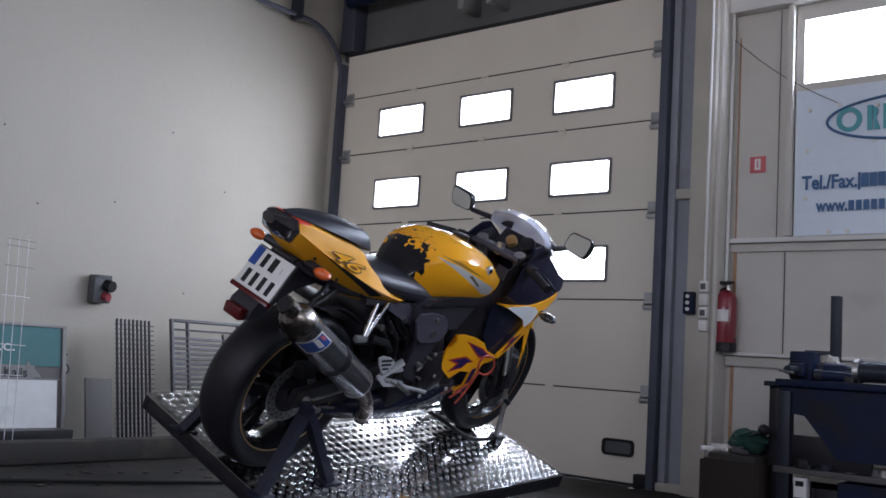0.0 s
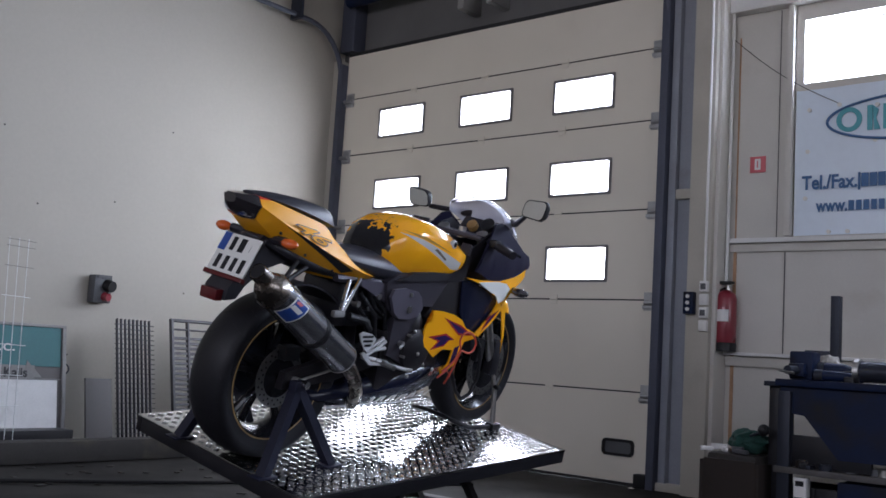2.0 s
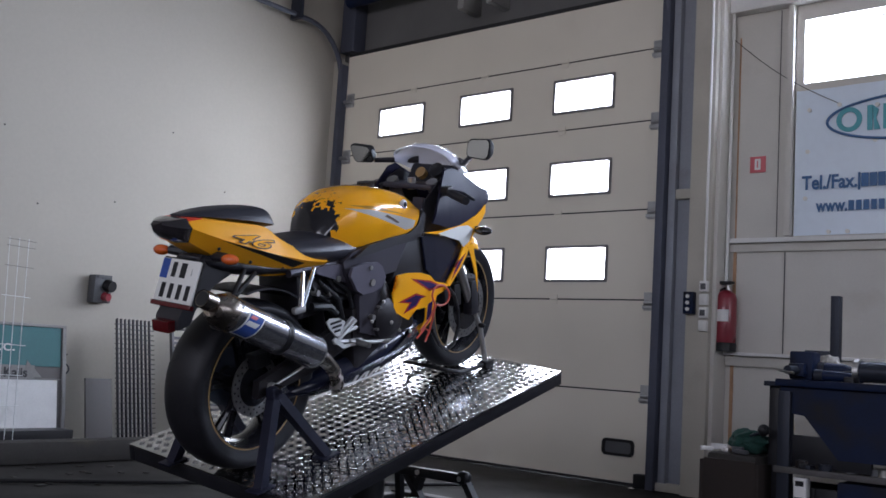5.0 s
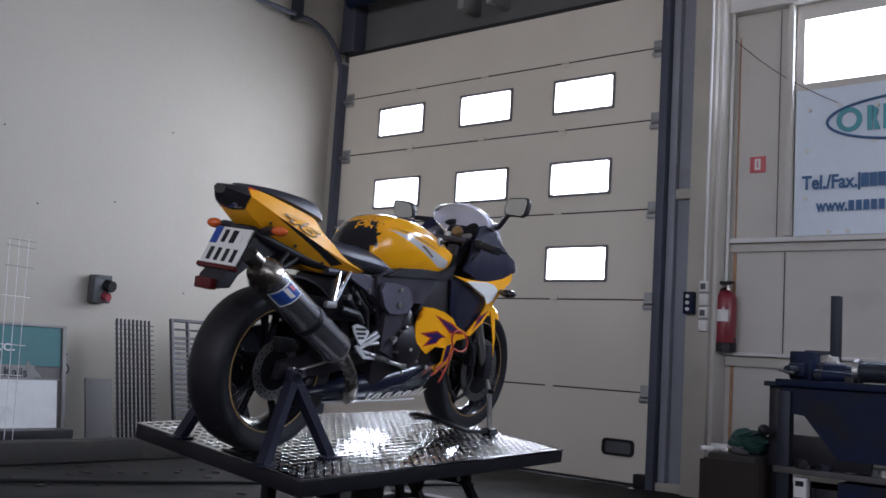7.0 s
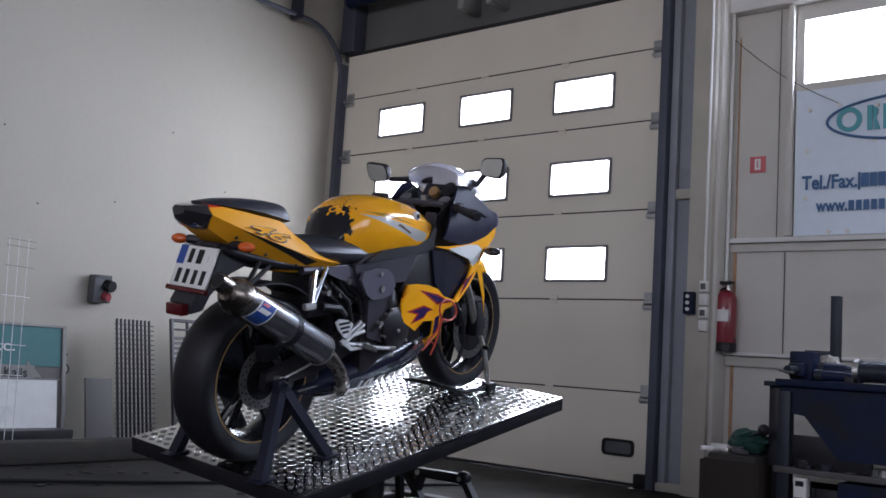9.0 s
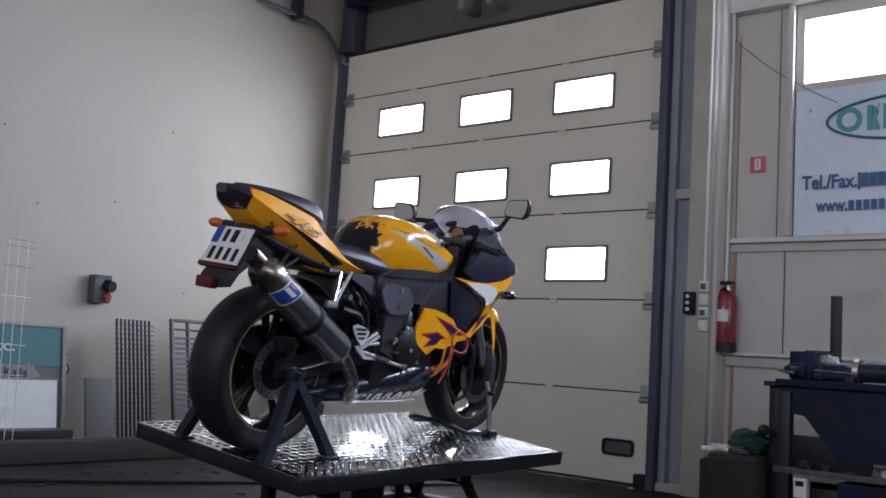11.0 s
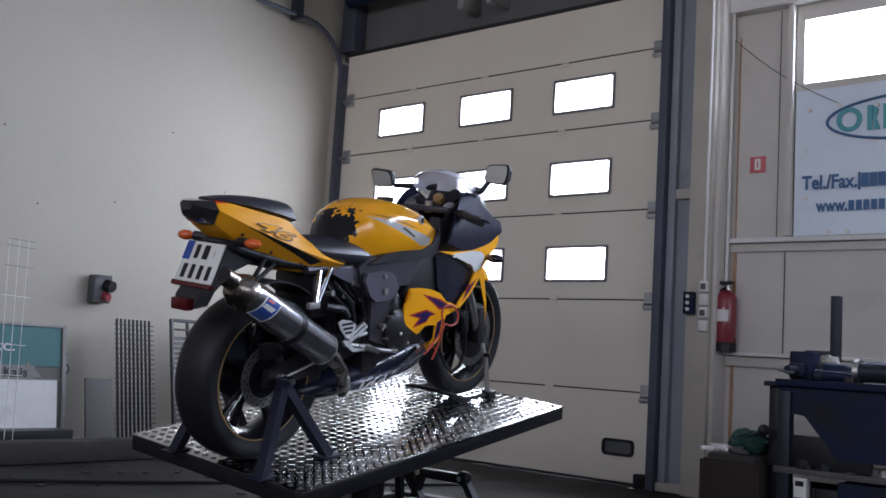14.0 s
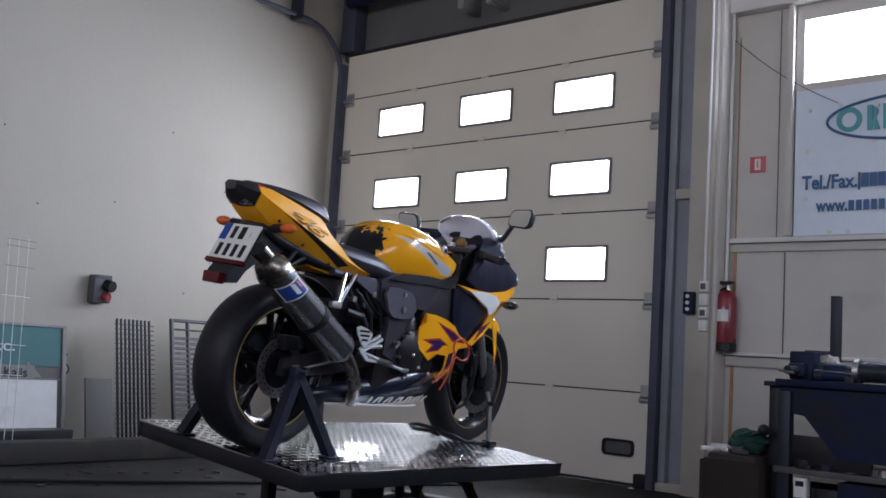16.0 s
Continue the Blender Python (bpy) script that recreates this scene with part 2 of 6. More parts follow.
def gate():
    g = thing("sectional_gate", "closed beige sectional industrial gate with nine small windows", "gate", kind="structure")
    seams = (0.0, 0.61, 1.22, 1.83, 2.44, 2.94, 3.335)
    for k, (z0, z1) in enumerate(zip(seams, seams[1:])):
        zc = {2: 1.469, 3: 2.08, 4: 2.688}.get(k)
        holes = [(c - 0.24, c + 0.24, zc - 0.112, zc + 0.112) for c in GATE_COLS] if zc else []
        bm = holed(bmesh.new(), (-3.80, -0.69), (z0 + (0.02 if k == 0 else 0.005), z1 - 0.005), holes, 0.0, 0.042)
        p = part("panel", bm, GATE, g, smooth=0)
        for c in GATE_COLS if zc else ():
            f = part("window_frame", rim_frame(bmesh.new(), rounded(c - 0.258, c + 0.258, zc - 0.129, zc + 0.129, 0.012), rounded(c - 0.239, c + 0.239, zc - 0.111, zc + 0.111, 0.012), -0.010, 0.03), FRAME_GREY, p, "dark grey rounded window frame")
            q = part("pane", slab(bmesh.new(), rounded(c - 0.235, c + 0.235, zc - 0.107, zc + 0.107, 0.03), 0.020, 0.024, "y"), PANE, p, smooth=0)
            q.visible_shadow = False
        if k:
            part("joint", box(bmesh.new(), (-3.79, 0.006, z0 - 0.005), (-0.70, 0.03, z0 + 0.005)), SEAL, g, smooth=0)
            for x in (-3.0, -2.26, -1.52):
                bm = box(bmesh.new(), (x - 0.028, -0.006, z0 - 0.035), (x + 0.028, 0.0, z0 + 0.03), 0.002)
                tube(bm, ((x - 0.03, -0.008, z0), (x + 0.03, -0.008, z0)), 0.007, 8)
                part("hinge", bm, GATE, g)
            for x, sx in ((-0.76, 1), (-3.74, -1)):
                bm = box(bmesh.new(), (x - 0.05, -0.02, z0 - 0.06), (x + 0.045, 0.0, z0 - 0.035), 0.003)
                box(bm, (x - 0.045, -0.008, z0 - 0.07), (x + 0.04, 0.0, z0 + 0.05), 0.003)
                tube(bm, ((x - 0.03 * sx, -0.022, z0 - 0.02), (x + 0.07 * sx, -0.022, z0 - 0.02)), 0.016, 10)
                part("roller_bracket", bm, ZINC, g)
    part("bottom_seal", box(bmesh.new(), (-3.8, 0.0, 0.0), (-0.69, 0.045, 0.022), 0.004), SEAL, g)
    part("top_seal", box(bmesh.new(), (-3.8, -0.006, 3.332), (-0.69, 0.085, 3.36), 0.003), SEAL, g)
    bm = rim_frame(bmesh.new(), rounded(-1.075, -0.835, 0.185, 0.295, 0.03), rounded(-1.055, -0.855, 0.203, 0.277, 0.02), -0.012, 0.0)
    part("grip_frame", bm, BLACK_PLASTIC, g)
    part("grip_recess", slab(bmesh.new(), rounded(-1.056, -0.854, 0.202, 0.278, 0.02), -0.003, 0.0, "y"), GREY_PLASTIC, g)
    return g


gate()


RAIL_GREY = surface("dull_blue_grey_rail", (0.075, 0.082, 0.115), 0.5, metal=0.2, var=0.2)
structure("wall_jamb", box(bmesh.new(), (XL + 0.002, -0.04, 0.0), (-3.857, 0.09, 3.3)), PLASTER, "narrow plastered return beside the gate", "wall")


def gate_tracks():
    t = thing("gate_track", "dark steel guide rails of the sectional gate with curved upper ends", "guide rail", kind="structure")
    for x0, x1, s in ((-0.71, -0.655, 1), (-3.852, -3.80, -1)):
        bm = box(bmesh.new(), (x0, -0.075, 0.0), (x1, 0.088, 3.6 if s > 0 else 3.25), 0.003)
        part("vertical_rail", bm, RAIL_GREY, t)
    arc = [(-3.84, -0.05 - 0.42 * (1 - math.cos(a)), 3.12 + 0.42 * math.sin(a)) for a in [math.pi / 2 * k / 8 for k in range(9)]]
    part("curved_rail", tube(bmesh.new(), arc + [(-3.84, -4.5, 3.56)], 0.022, 8), RAIL_GREY, t, "galvanised rail curving back under the ceiling")
    arc = [(-0.68, y, z) for _, y, z in arc]
    part("curved_rail", tube(bmesh.new(), arc + [(-0.68, -4.5, 3.56)], 0.022, 8), RAIL_GREY, t)
    part("hanger", box(bmesh.new(), (-3.9, -0.62, 3.5), (-3.78, -0.58, TOP), 0.002), STEEL_DARK, t)
    shaft = tube(bmesh.new(), ((-3.75, -0.12, 3.78), (-0.6, -0.12, 3.78)), 0.018, 10)
    part("shaft", shaft, ZINC, t)
    for x in (-3.3, -1.6):
        part("spring", tube(bmesh.new(), ((x - 0.42, -0.12, 3.78), (x + 0.42, -0.12, 3.78)), 0.055, 14), NAVY, t, "dark blue torsion spring")
    for x in (-2.44, -2.16):
        part("bracket", box(bmesh.new(), (x - 0.03, -0.14, 3.48), (x + 0.03, 0.09, 3.95), 0.004), DARK_WALL_STEEL, t)
    part("corner_bracket", box(bmesh.new(), (-3.86, -0.06, 3.36), (-3.70, 0.085, 4.1), 0.004), RAIL_GREY, t)


DARK_WALL_STEEL = surface("dull_grey_steel", (0.22, 0.215, 0.21), 0.6, var=0.2)
gate_tracks()

# columns between gate and window wall
c = thing("steel_column", "blue-grey painted steel column beside the gate", "column", kind="structure")
part("flange", box(bmesh.new(), (-0.650, -0.02, 0.0), (-0.60, 0.115, TOP), 0.003), BLUE_STEEL, c)
part("web", box(bmesh.new(), (-0.605, 0.03, 0.0), (-0.47, 0.115, TOP)), BLUE_STEEL, c)
part("cross_plate", box(bmesh.new(), (-0.60, -0.01, 1.885), (-0.47, 0.03, 1.95), 0.003), BEIGE, c)
part("base_plate", box(bmesh.new(), (-0.66, -0.04, 0.0), (-0.44, 0.10, 0.05), 0.003), BEIGE, c)
c = thing("boxed_column", "beige painted boxed steel column with conduits", "column", kind="structure")
part("casing", box(bmesh.new(), (-0.455, -0.10, 0.0), (-0.30, 0.115, TOP), 0.006), BEIGE, c)
part("edge_strip", box(bmesh.new(), (-0.30, -0.06, 0.0), (-0.275, 0.115, TOP), 0.003), CLAD, c)
part("conduit", rod((-0.262, 0.06, 1.35), (-0.262, 0.06, TOP), 0.011, 10), WHITE, c, "white plastic conduit")
part("conduit", rod((-0.325, -0.115, 1.30), (-0.325, -0.115, TOP), 0.009, 10), WHITE, c, "white plastic conduit")
part("rust_streak", box(bmesh.new(), (-0.243, 0.112, 0.35), (-0.222, 0.1165, 1.55)), RUST, c, "narrow rust streak")

# ---- the tilting platform and its way ----
RIDE = [
(0.0, pose(-0.5233, -2.7851, 0.4056, 2.98, 24.62, 3.43)),
(0.5, pose(-0.5250, -2.7847, 0.4080, 3.05, 23.99, 3.45)),
(1.0, pose(-0.5356, -2.7776, 0.4108, 3.12, 21.08, 3.48)),
(1.5, pose(-0.5439, -2.7786, 0.4167, 3.29, 16.69, 3.50)),
(2.0, pose(-0.5569, -2.7735, 0.4203, 3.41, 12.85, 3.43)),
(2.5, pose(-0.5681, -2.7679, 0.4219, 3.45, 9.72, 3.27)),
(3.0, pose(-0.5741, -2.7639, 0.4224, 3.45, 7.61, 3.11)),
(3.5, pose(-0.5744, -2.7707, 0.4353, 4.82, 6.78, 3.33)),
(4.0, pose(-0.5661, -2.7915, 0.4878, 10.46, 6.73, 3.89)),
(4.2, pose(-0.5625, -2.8045, 0.5080, 12.55, 6.79, 4.25)),
(4.7, pose(-0.5610, -2.8140, 0.5380, 15.90, 6.85, 4.75)),
(5.1, pose(-0.5610, -2.8170, 0.5440, 16.55, 6.87, 4.86)),
(5.5, pose(-0.5640, -2.8120, 0.5330, 15.30, 6.90, 4.70)),
(6.0, pose(-0.5760, -2.7840, 0.4910, 10.70, 7.00, 4.15)),
(6.3, pose(-0.5805, -2.7715, 0.4620, 7.50, 6.98, 3.74)),
(6.5, pose(-0.5807, -2.7664, 0.4386, 5.03, 6.95, 3.54)),
(7.0, pose(-0.5824, -2.7563, 0.4029, 1.36, 6.92, 3.06)),
(7.5, pose(-0.5856, -2.7514, 0.3882, -0.20, 6.95, 2.89)),
(8.0, pose(-0.5876, -2.7479, 0.3863, -0.44, 6.95, 2.75)),
(8.5, pose(-0.5781, -2.7680, 0.4347, 4.67, 6.94, 3.48)),
(9.0, pose(-0.5729, -2.7877, 0.4966, 11.30, 6.78, 4.17)),
(9.2, pose(-0.5700, -2.7980, 0.5190, 13.50, 6.95, 4.50)),
(9.6, pose(-0.5640, -2.8150, 0.5400, 16.20, 6.87, 4.86)),
(9.9, pose(-0.5650, -2.8120, 0.5330, 15.20, 6.85, 4.75)),
(10.3, pose(-0.5742, -2.7828, 0.4810, 9.60, 6.85, 4.10)),
(10.7, pose(-0.5831, -2.7582, 0.4240, 3.40, 6.80, 3.31)),
(11.0, pose(-0.5856, -2.7530, 0.3985, 0.90, 6.82, 3.03)),
(11.3, pose(-0.5853, -2.7533, 0.3961, 0.77, 6.83, 3.03)),
(11.5, pose(-0.5853, -2.7540, 0.4041, 1.48, 6.82, 3.09)),
(12.0, pose(-0.5746, -2.7767, 0.4616, 7.60, 6.76, 3.80)),
(12.5, pose(-0.5634, -2.8061, 0.5145, 13.32, 6.81, 4.57)),
(13.0, pose(-0.5622, -2.8169, 0.5426, 16.40, 6.87, 4.86)),
(13.5, pose(-0.5598, -2.8178, 0.5382, 15.95, 6.78, 4.87)),
(14.0, pose(-0.5742, -2.7828, 0.4810, 9.56, 6.85, 4.10)),
(14.5, pose(-0.5831, -2.7582, 0.4240, 3.60, 6.77, 3.31)),
(15.0, pose(-0.5856, -2.7524, 0.3955, 0.56, 6.89, 3.01)),
(15.5, pose(-0.5909, -2.7457, 0.3828, -0.73, 6.70, 2.93)),
(16.0, pose(-0.5917, -2.7432, 0.3755, -1.40, 6.50, 2.84)),
]
MOVING = []
ALU = surface("worn_aluminium_tread_plate", (0.42, 0.42, 0.43), 0.14, metal=1.0, var=0.18, scale=5, fine=60, bump=0.02, stain=(0.22, 0.215, 0.21), stain_at=(0.5, 0.75), spread=0.04)
BAR_ALU = surface("bright_worn_tread_bars", (0.90, 0.90, 0.90), 0.20, metal=1.0, var=0.12, scale=6, fine=60, bump=0, spread=0.06)
PW, PL = 0.461, 0.856


def platform():
    p = thing("tilting_platform", "tilting motion platform with aluminium tread plate on a black steel frame", "motion platform", at=RIDE[0][1])
    MOVING.append((p, Matrix()))
    part("tread_sheet", box(bmesh.new(), (-PW, -PL, -0.006), (PW, PL, 0.0), 0.001), ALU, p, "silver aluminium five-bar tread plate")
    # raised bars in groups of five, laid diagonally and turned by a quarter from group to group
    prof = ((-1.0, 0.0), (-0.55, 0.8), (0, 1.0), (0.55, 0.8), (1.0, 0.0))
    verts, faces = [], []
    pitch, h2 = 0.0315, math.sqrt(0.5)
    for i in range(-44, 45):
        for j in range(-44, 45):
            cx, cy = pitch * (i - j) * h2, pitch * (i + j) * h2
            if abs(cx) > PW - 0.012 or abs(cy) > PL - 0.012:
                continue
            ax, ay = (h2, h2) if (i + j) % 2 else (-h2, h2)
            for k in range(5):
                off = (k - 2) * 0.0056
                ox, oy = cx - ay * off, cy + ax * off
                b = len(verts)
                for s, h in prof:
                    a, w = 0.0132 * s, 0.0019 * (1 - 0.7 * abs(s))
                    for q in (-w, w):
                        verts.append((ox + ax * a - ay * q, oy + ay * a + ax * q, -0.0003))
                    verts.append((ox + ax * a, oy + ay * a, 0.0014 * h))
                for n in range(4):
                    q = b + 3 * n
                    faces += [(q, q + 3, q + 5, q + 2), (q + 1, q + 2, q + 5, q + 4)]
    me = bpy.data.meshes.new("tread_pattern")
    me.from_pydata(verts, [], faces)
    me.shade_smooth()
    me.materials.append(BAR_ALU)
    t = new("tread_pattern", me)
    t.parent = p
    tagged(t, "raised tread bars", kind="stuff")
    for name, lo, hi in (("side_rail", (PW - 0.03, -PL, -0.062), (PW, PL, -0.0065)), ("side_rail", (-PW, -PL, -0.062), (-PW + 0.03, PL, -0.0065)),
                         ("end_rail", (-PW + 0.03, -PL, -0.062), (PW - 0.03, -PL + 0.03, -0.0065)), ("end_rail", (-PW + 0.03, PL - 0.03, -0.062), (PW - 0.03, PL, -0.0065))):
        part(name, box(bmesh.new(), lo, hi, 0.003), BLACK_STEEL, p)
    part("edge_trim", box(bmesh.new(), (PW, -PL, -0.008), (PW + 0.003, PL, 0.0015), 0.0008), ALU, p, "bright aluminium edge")
    part("clevis", box(bmesh.new(), (-0.03, 0.60, -0.115), (0.02, 0.645, -0.05), 0.004), BLACK_STEEL, p)
    for y in (-0.45, 0.0, 0.5):
        part("cross_beam", box(bmesh.new(), (-PW + 0.03, y - 0.025, -0.056), (PW - 0.03, y + 0.025, -0.0065), 0.002), BLACK_STEEL, p)
    return p


platform()

# ---- the motorcycle: x to its right, y ahead of the rear axle, z above the plate ----
SEAT = pose(0.05, -0.72, 0.0026, 0, 0, 2.7)


def paint(name, base, decals=(), rough=0.2, coat=0.15, jag=0.0, metal=0.0):
    """Lacquer with printed areas: each decal is a colour and half-spaces (a, b, c, d) with a x + b y + c z + d > 0; a leading
    True mirrors it by |x|. jag roughens their edges."""
    m = surface(name, base, rough, metal, var=0.05, scale=4, fine=220, bump=0.006, coat=coat, spread=0.05, spec=0.35)
    n, l = m.node_tree.nodes, m.node_tree.links
    b = n["Principled BSDF"]
    out = b.inputs["Base Color"].links[0].from_socket
    co = n.new("ShaderNodeTexCoord")
    src = co.outputs["Object"]
    for colour, planes, wild in decals:
        pos = src
        if wild:
            t = n.new("ShaderNodeTexNoise")
            t.inputs["Scale"].default_value, t.inputs["Detail"].default_value = 34, 3
            l.new(src, t.inputs["Vector"])
            mv = n.new("ShaderNodeVectorMath")
            mv.operation = "MULTIPLY_ADD"
            l.new(t.outputs["Color"], mv.inputs[0])
            mv.inputs[1].default_value = (0, wild, wild)
            l.new(src, mv.inputs[2])
            pos = mv.outputs[0]
        mask = None
        for a, bb, c, d in planes:
            dot = n.new("ShaderNodeVectorMath")
            dot.operation = "DOT_PRODUCT"
            l.new(pos, dot.inputs[0])
            dot.inputs[1].default_value = (a, bb, c)
            gt = n.new("ShaderNodeMath")
            gt.operation = "GREATER_THAN"
            l.new(dot.outputs["Value"], gt.inputs[0])
            gt.inputs[1].default_value = -d
            if mask is None:
                mask = gt.outputs[0]
            else:
                mu = n.new("ShaderNodeMath")
                mu.operation = "MULTIPLY"
                l.new(mask, mu.inputs[0])
                l.new(gt.outputs[0], mu.inputs[1])
                mask = mu.outputs[0]
        mix = n.new("ShaderNodeMix")
        mix.data_type = "RGBA"
        mix.inputs[7].default_value = (*colour, 1)
        l.new(mask, mix.inputs[0])
        l.new(out, mix.inputs[6])
        out = mix.outputs[2]
    l.new(out, b.inputs["Base Color"])
    return m


def sides(*poly):
    """Half-spaces of a convex outline in y and z, given anticlockwise."""
    res = []
    for (y0, z0), (y1, z1) in zip(poly, poly[1:] + poly[:1]):
        a, c = -(z1 - z0), (y1 - y0)
        res.append((0, a, c, -(a * y0 + c * z0)))
    return res


YELLOW = (0.98, 0.44, 0.007)
INK = (0.012, 0.012, 0.016)
SILVER = (0.55, 0.54, 0.52)
TANK_PAINT = paint("yellow_tank_lacquer", YELLOW, [
    (INK, [(0, -1, 0.87, -0.318), (0, 0, 1, -0.90)], 0.15),
    (INK, [(0, -1, 0.55, -0.025)], 0.07),
    (YELLOW, [(0, -1, 0.3, 0.27), (0, 0, 1, -1.005)], 0.20),
    ((0.30, 0.055, 0.03), [(0, -1, 0.87, -0.375), (0, 0, 1, -0.965), (0, 1, 0.3, -0.77)], 0.12),
    (SILVER, sides((0.46, 0.886), (0.765, 0.762), (0.83, 0.758), (0.834, 0.79), (0.55, 0.873)), 0),
    ((0.16, 0.12, 0.09), sides((0.62, 0.838), (0.70, 0.798), (0.715, 0.80), (0.64, 0.842)), 0),
    # brown band above the silver flash: thin shading put into the paint
    ((0.42, 0.22, 0.03), sides((0.44, 0.900), (0.56, 0.872), (0.84, 0.792), (0.84, 0.800), (0.56, 0.886)), 0)], rough=0.16, coat=0.5)
TAIL_PAINT = paint("yellow_tail_lacquer", YELLOW, [
    (INK, sides((-0.20, 0.876), (-0.05, 0.808), (0.165, 0.706), (0.205, 0.722)), 0),
    ((0.70, 0.05, 0.02), [(0, -1, 0, -0.19), (0, 0, 1, -0.937)], 0)], rough=0.45, coat=0.0)
FLAME_RED, FLAME_DARK = (0.40, 0.035, 0.03), (0.035, 0.02, 0.09)
SIDE_PAINT = paint("yellow_fairing_lacquer", YELLOW, [
    (FLAME_RED, sides((0.68, 0.480), (0.76, 0.458), (0.87, 0.466), (0.80, 0.494)), 0),
    (FLAME_RED, sides((0.71, 0.424), (0.80, 0.438), (0.85, 0.475), (0.76, 0.468)), 0),
    (FLAME_DARK, sides((0.715, 0.476), (0.77, 0.462), (0.855, 0.467), (0.80, 0.486)), 0),
    (FLAME_DARK, sides((0.735, 0.433), (0.80, 0.444), (0.83, 0.470), (0.77, 0.464)), 0),
    (FLAME_RED, sides((0.765, 0.562), (0.89, 0.485), (1.00, 0.482), (0.90, 0.528)), 0),
    (FLAME_DARK, sides((0.80, 0.550), (0.89, 0.494), (0.97, 0.490), (0.90, 0.520)), 0),
    (FLAME_DARK, sides((0.865, 0.36), (0.90, 0.37), (0.915, 0.44), (0.88, 0.43)), 0),
    ((0.30, 0.03, 0.03), sides((1.06, 0.492), (1.13, 0.542), (1.19, 0.598), (1.11, 0.563)), 0),
    (FLAME_DARK, sides((1.08, 0.512), (1.13, 0.548), (1.17, 0.588), (1.12, 0.560)), 0)], coat=0.3)
YELLOW_PLAIN = paint("yellow_lacquer", YELLOW, rough=0.24)
NAVY_LACQUER = paint("dark_navy_lacquer", (0.012, 0.014, 0.03), rough=0.2)
YELLOW_DECAL = surface("matt_yellow_decal", YELLOW, 0.6, var=0.05, spec=0.1)
COWL_MATT = surface("dark_navy_satin_plastic", (0.012, 0.011, 0.028), 0.45, var=0.1, spec=0.12)
BLACK_MATT = surface("black_textured_plastic", (0.018, 0.017, 0.022), 0.45, bump=0.12, fine=300, spec=0.4)
VINYL = surface("black_seat_vinyl", (0.026, 0.026, 0.036), 0.42, bump=0.2, fine=260, spec=0.5)
RUBBER = surface("tyre_rubber", (0.011, 0.011, 0.014), 0.52, bump=0.15, fine=120, var=0.25, spec=0.3)
RIM_BLACK = surface("black_wheel_lacquer", (0.010, 0.010, 0.013), 0.25, coat=0.15, spec=0.3)
GOLD = surface("gold_rim_tape", (0.30, 0.18, 0.06), 0.4)
FRAME_PAINT = surface("dark_grey_cast_aluminium", (0.058, 0.054, 0.068), 0.42, metal=0.3, spec=0.3, bump=0.1, fine=240)
ENGINE = surface("black_engine_casting", (0.018, 0.016, 0.019), 0.42, metal=0.2, bump=0.2, fine=150, spec=0.4)
STEEL = surface("brushed_steel", (0.50, 0.49, 0.47), 0.36, metal=1.0, var=0.15, scale=20)
DISC_STEEL = surface("worn_disc_steel", (0.20, 0.195, 0.19), 0.42, metal=0.9, var=0.2, scale=20)
POLISHED = surface("polished_aluminium", (0.80, 0.80, 0.82), 0.22, metal=1.0, var=0.1, scale=20)
COVER_GREY = surface("grey_satin_cover", (0.12, 0.112, 0.145), 0.4, metal=0.3, var=0.1)
SATIN_ALU = surface("satin_cast_aluminium", (0.62, 0.62, 0.62), 0.5, metal=0.35, var=0.1)
DULL_STEEL = surface("dull_bare_steel", (0.36, 0.355, 0.35), 0.55, metal=0.7, var=0.15, scale=20)
BURNT = surface("heat_tinted_steel", (0.33, 0.295, 0.26), 0.26, metal=1.0, var=0.2, scale=25, stain=(0.17, 0.14, 0.12), stain_at=(0.5, 0.75))
CARBON = surface("carbon_silencer", (0.30, 0.30, 0.32), 0.21, metal=0.9, coat=0.2, var=0.12, scale=8, fine=260, bump=0.02, spread=0.04)
AMBER = surface("amber_lens", (0.72, 0.13, 0.02), 0.2, coat=0.5)
SMOKED = surface("smoked_lens", (0.025, 0.022, 0.026), 0.12, coat=0.8, bump=0)
RED_LENS = surface("dark_red_reflector", (0.09, 0.008, 0.010), 0.25)
PLATE_WHITE = surface("white_number_plate", (0.78, 0.78, 0.74), 0.4, var=0.03)
EU_BLUE = surface("blue_plate_strip", (0.02, 0.07, 0.32), 0.4)
CABLE_RED = surface("red_rubber_cable", (0.50, 0.06, 0.03), 0.45)
SCREEN = glassy("tinted_screen", (0.74, 0.74, 0.84), 0.08, 0.42)
MIRROR = surface("mirror_glass", (0.85, 0.86, 0.86), 0.04, metal=1.0, var=0.0, bump=0, spread=0.01)
STAND_BLUE = surface("slate_blue_powder_coat", (0.012, 0.013, 0.026), 0.5, var=0.2, spec=0.2)


def body(stations, grow=1.0, sharp=(), ends=0.0):
    """A closed form, alike on both sides: stations of y and half an outline (x, z) from top to bottom."""
    bm = bmesh.new()
    rings = []
    for y, half in stations:
        zc = (half[0][1] + half[-1][1]) / 2
        half = [(x * grow, zc + (z - zc) * grow) for x, z in half]
        pts = [(x, y, z) for x, z in half] + [(-x, y, z) for x, z in half[::-1] if x > 1e-6]
        rings.append(ring(bm, pts))
    skin(bm, rings)
    layer = bm.edges.layers.float.new("crease_edge")
    count = len(rings[0])
    for k, value in sharp:
        for i in {k, (count - k) % count}:
            for p, q in zip(rings, rings[1:]):
                bm.edges.get((p[i], q[i]))[layer] = value
    for r in (rings[0], rings[-1]) if ends else ():
        for i in range(count):
            bm.edges.get((r[i], r[(i + 1) % count]))[layer] = ends
    return bm


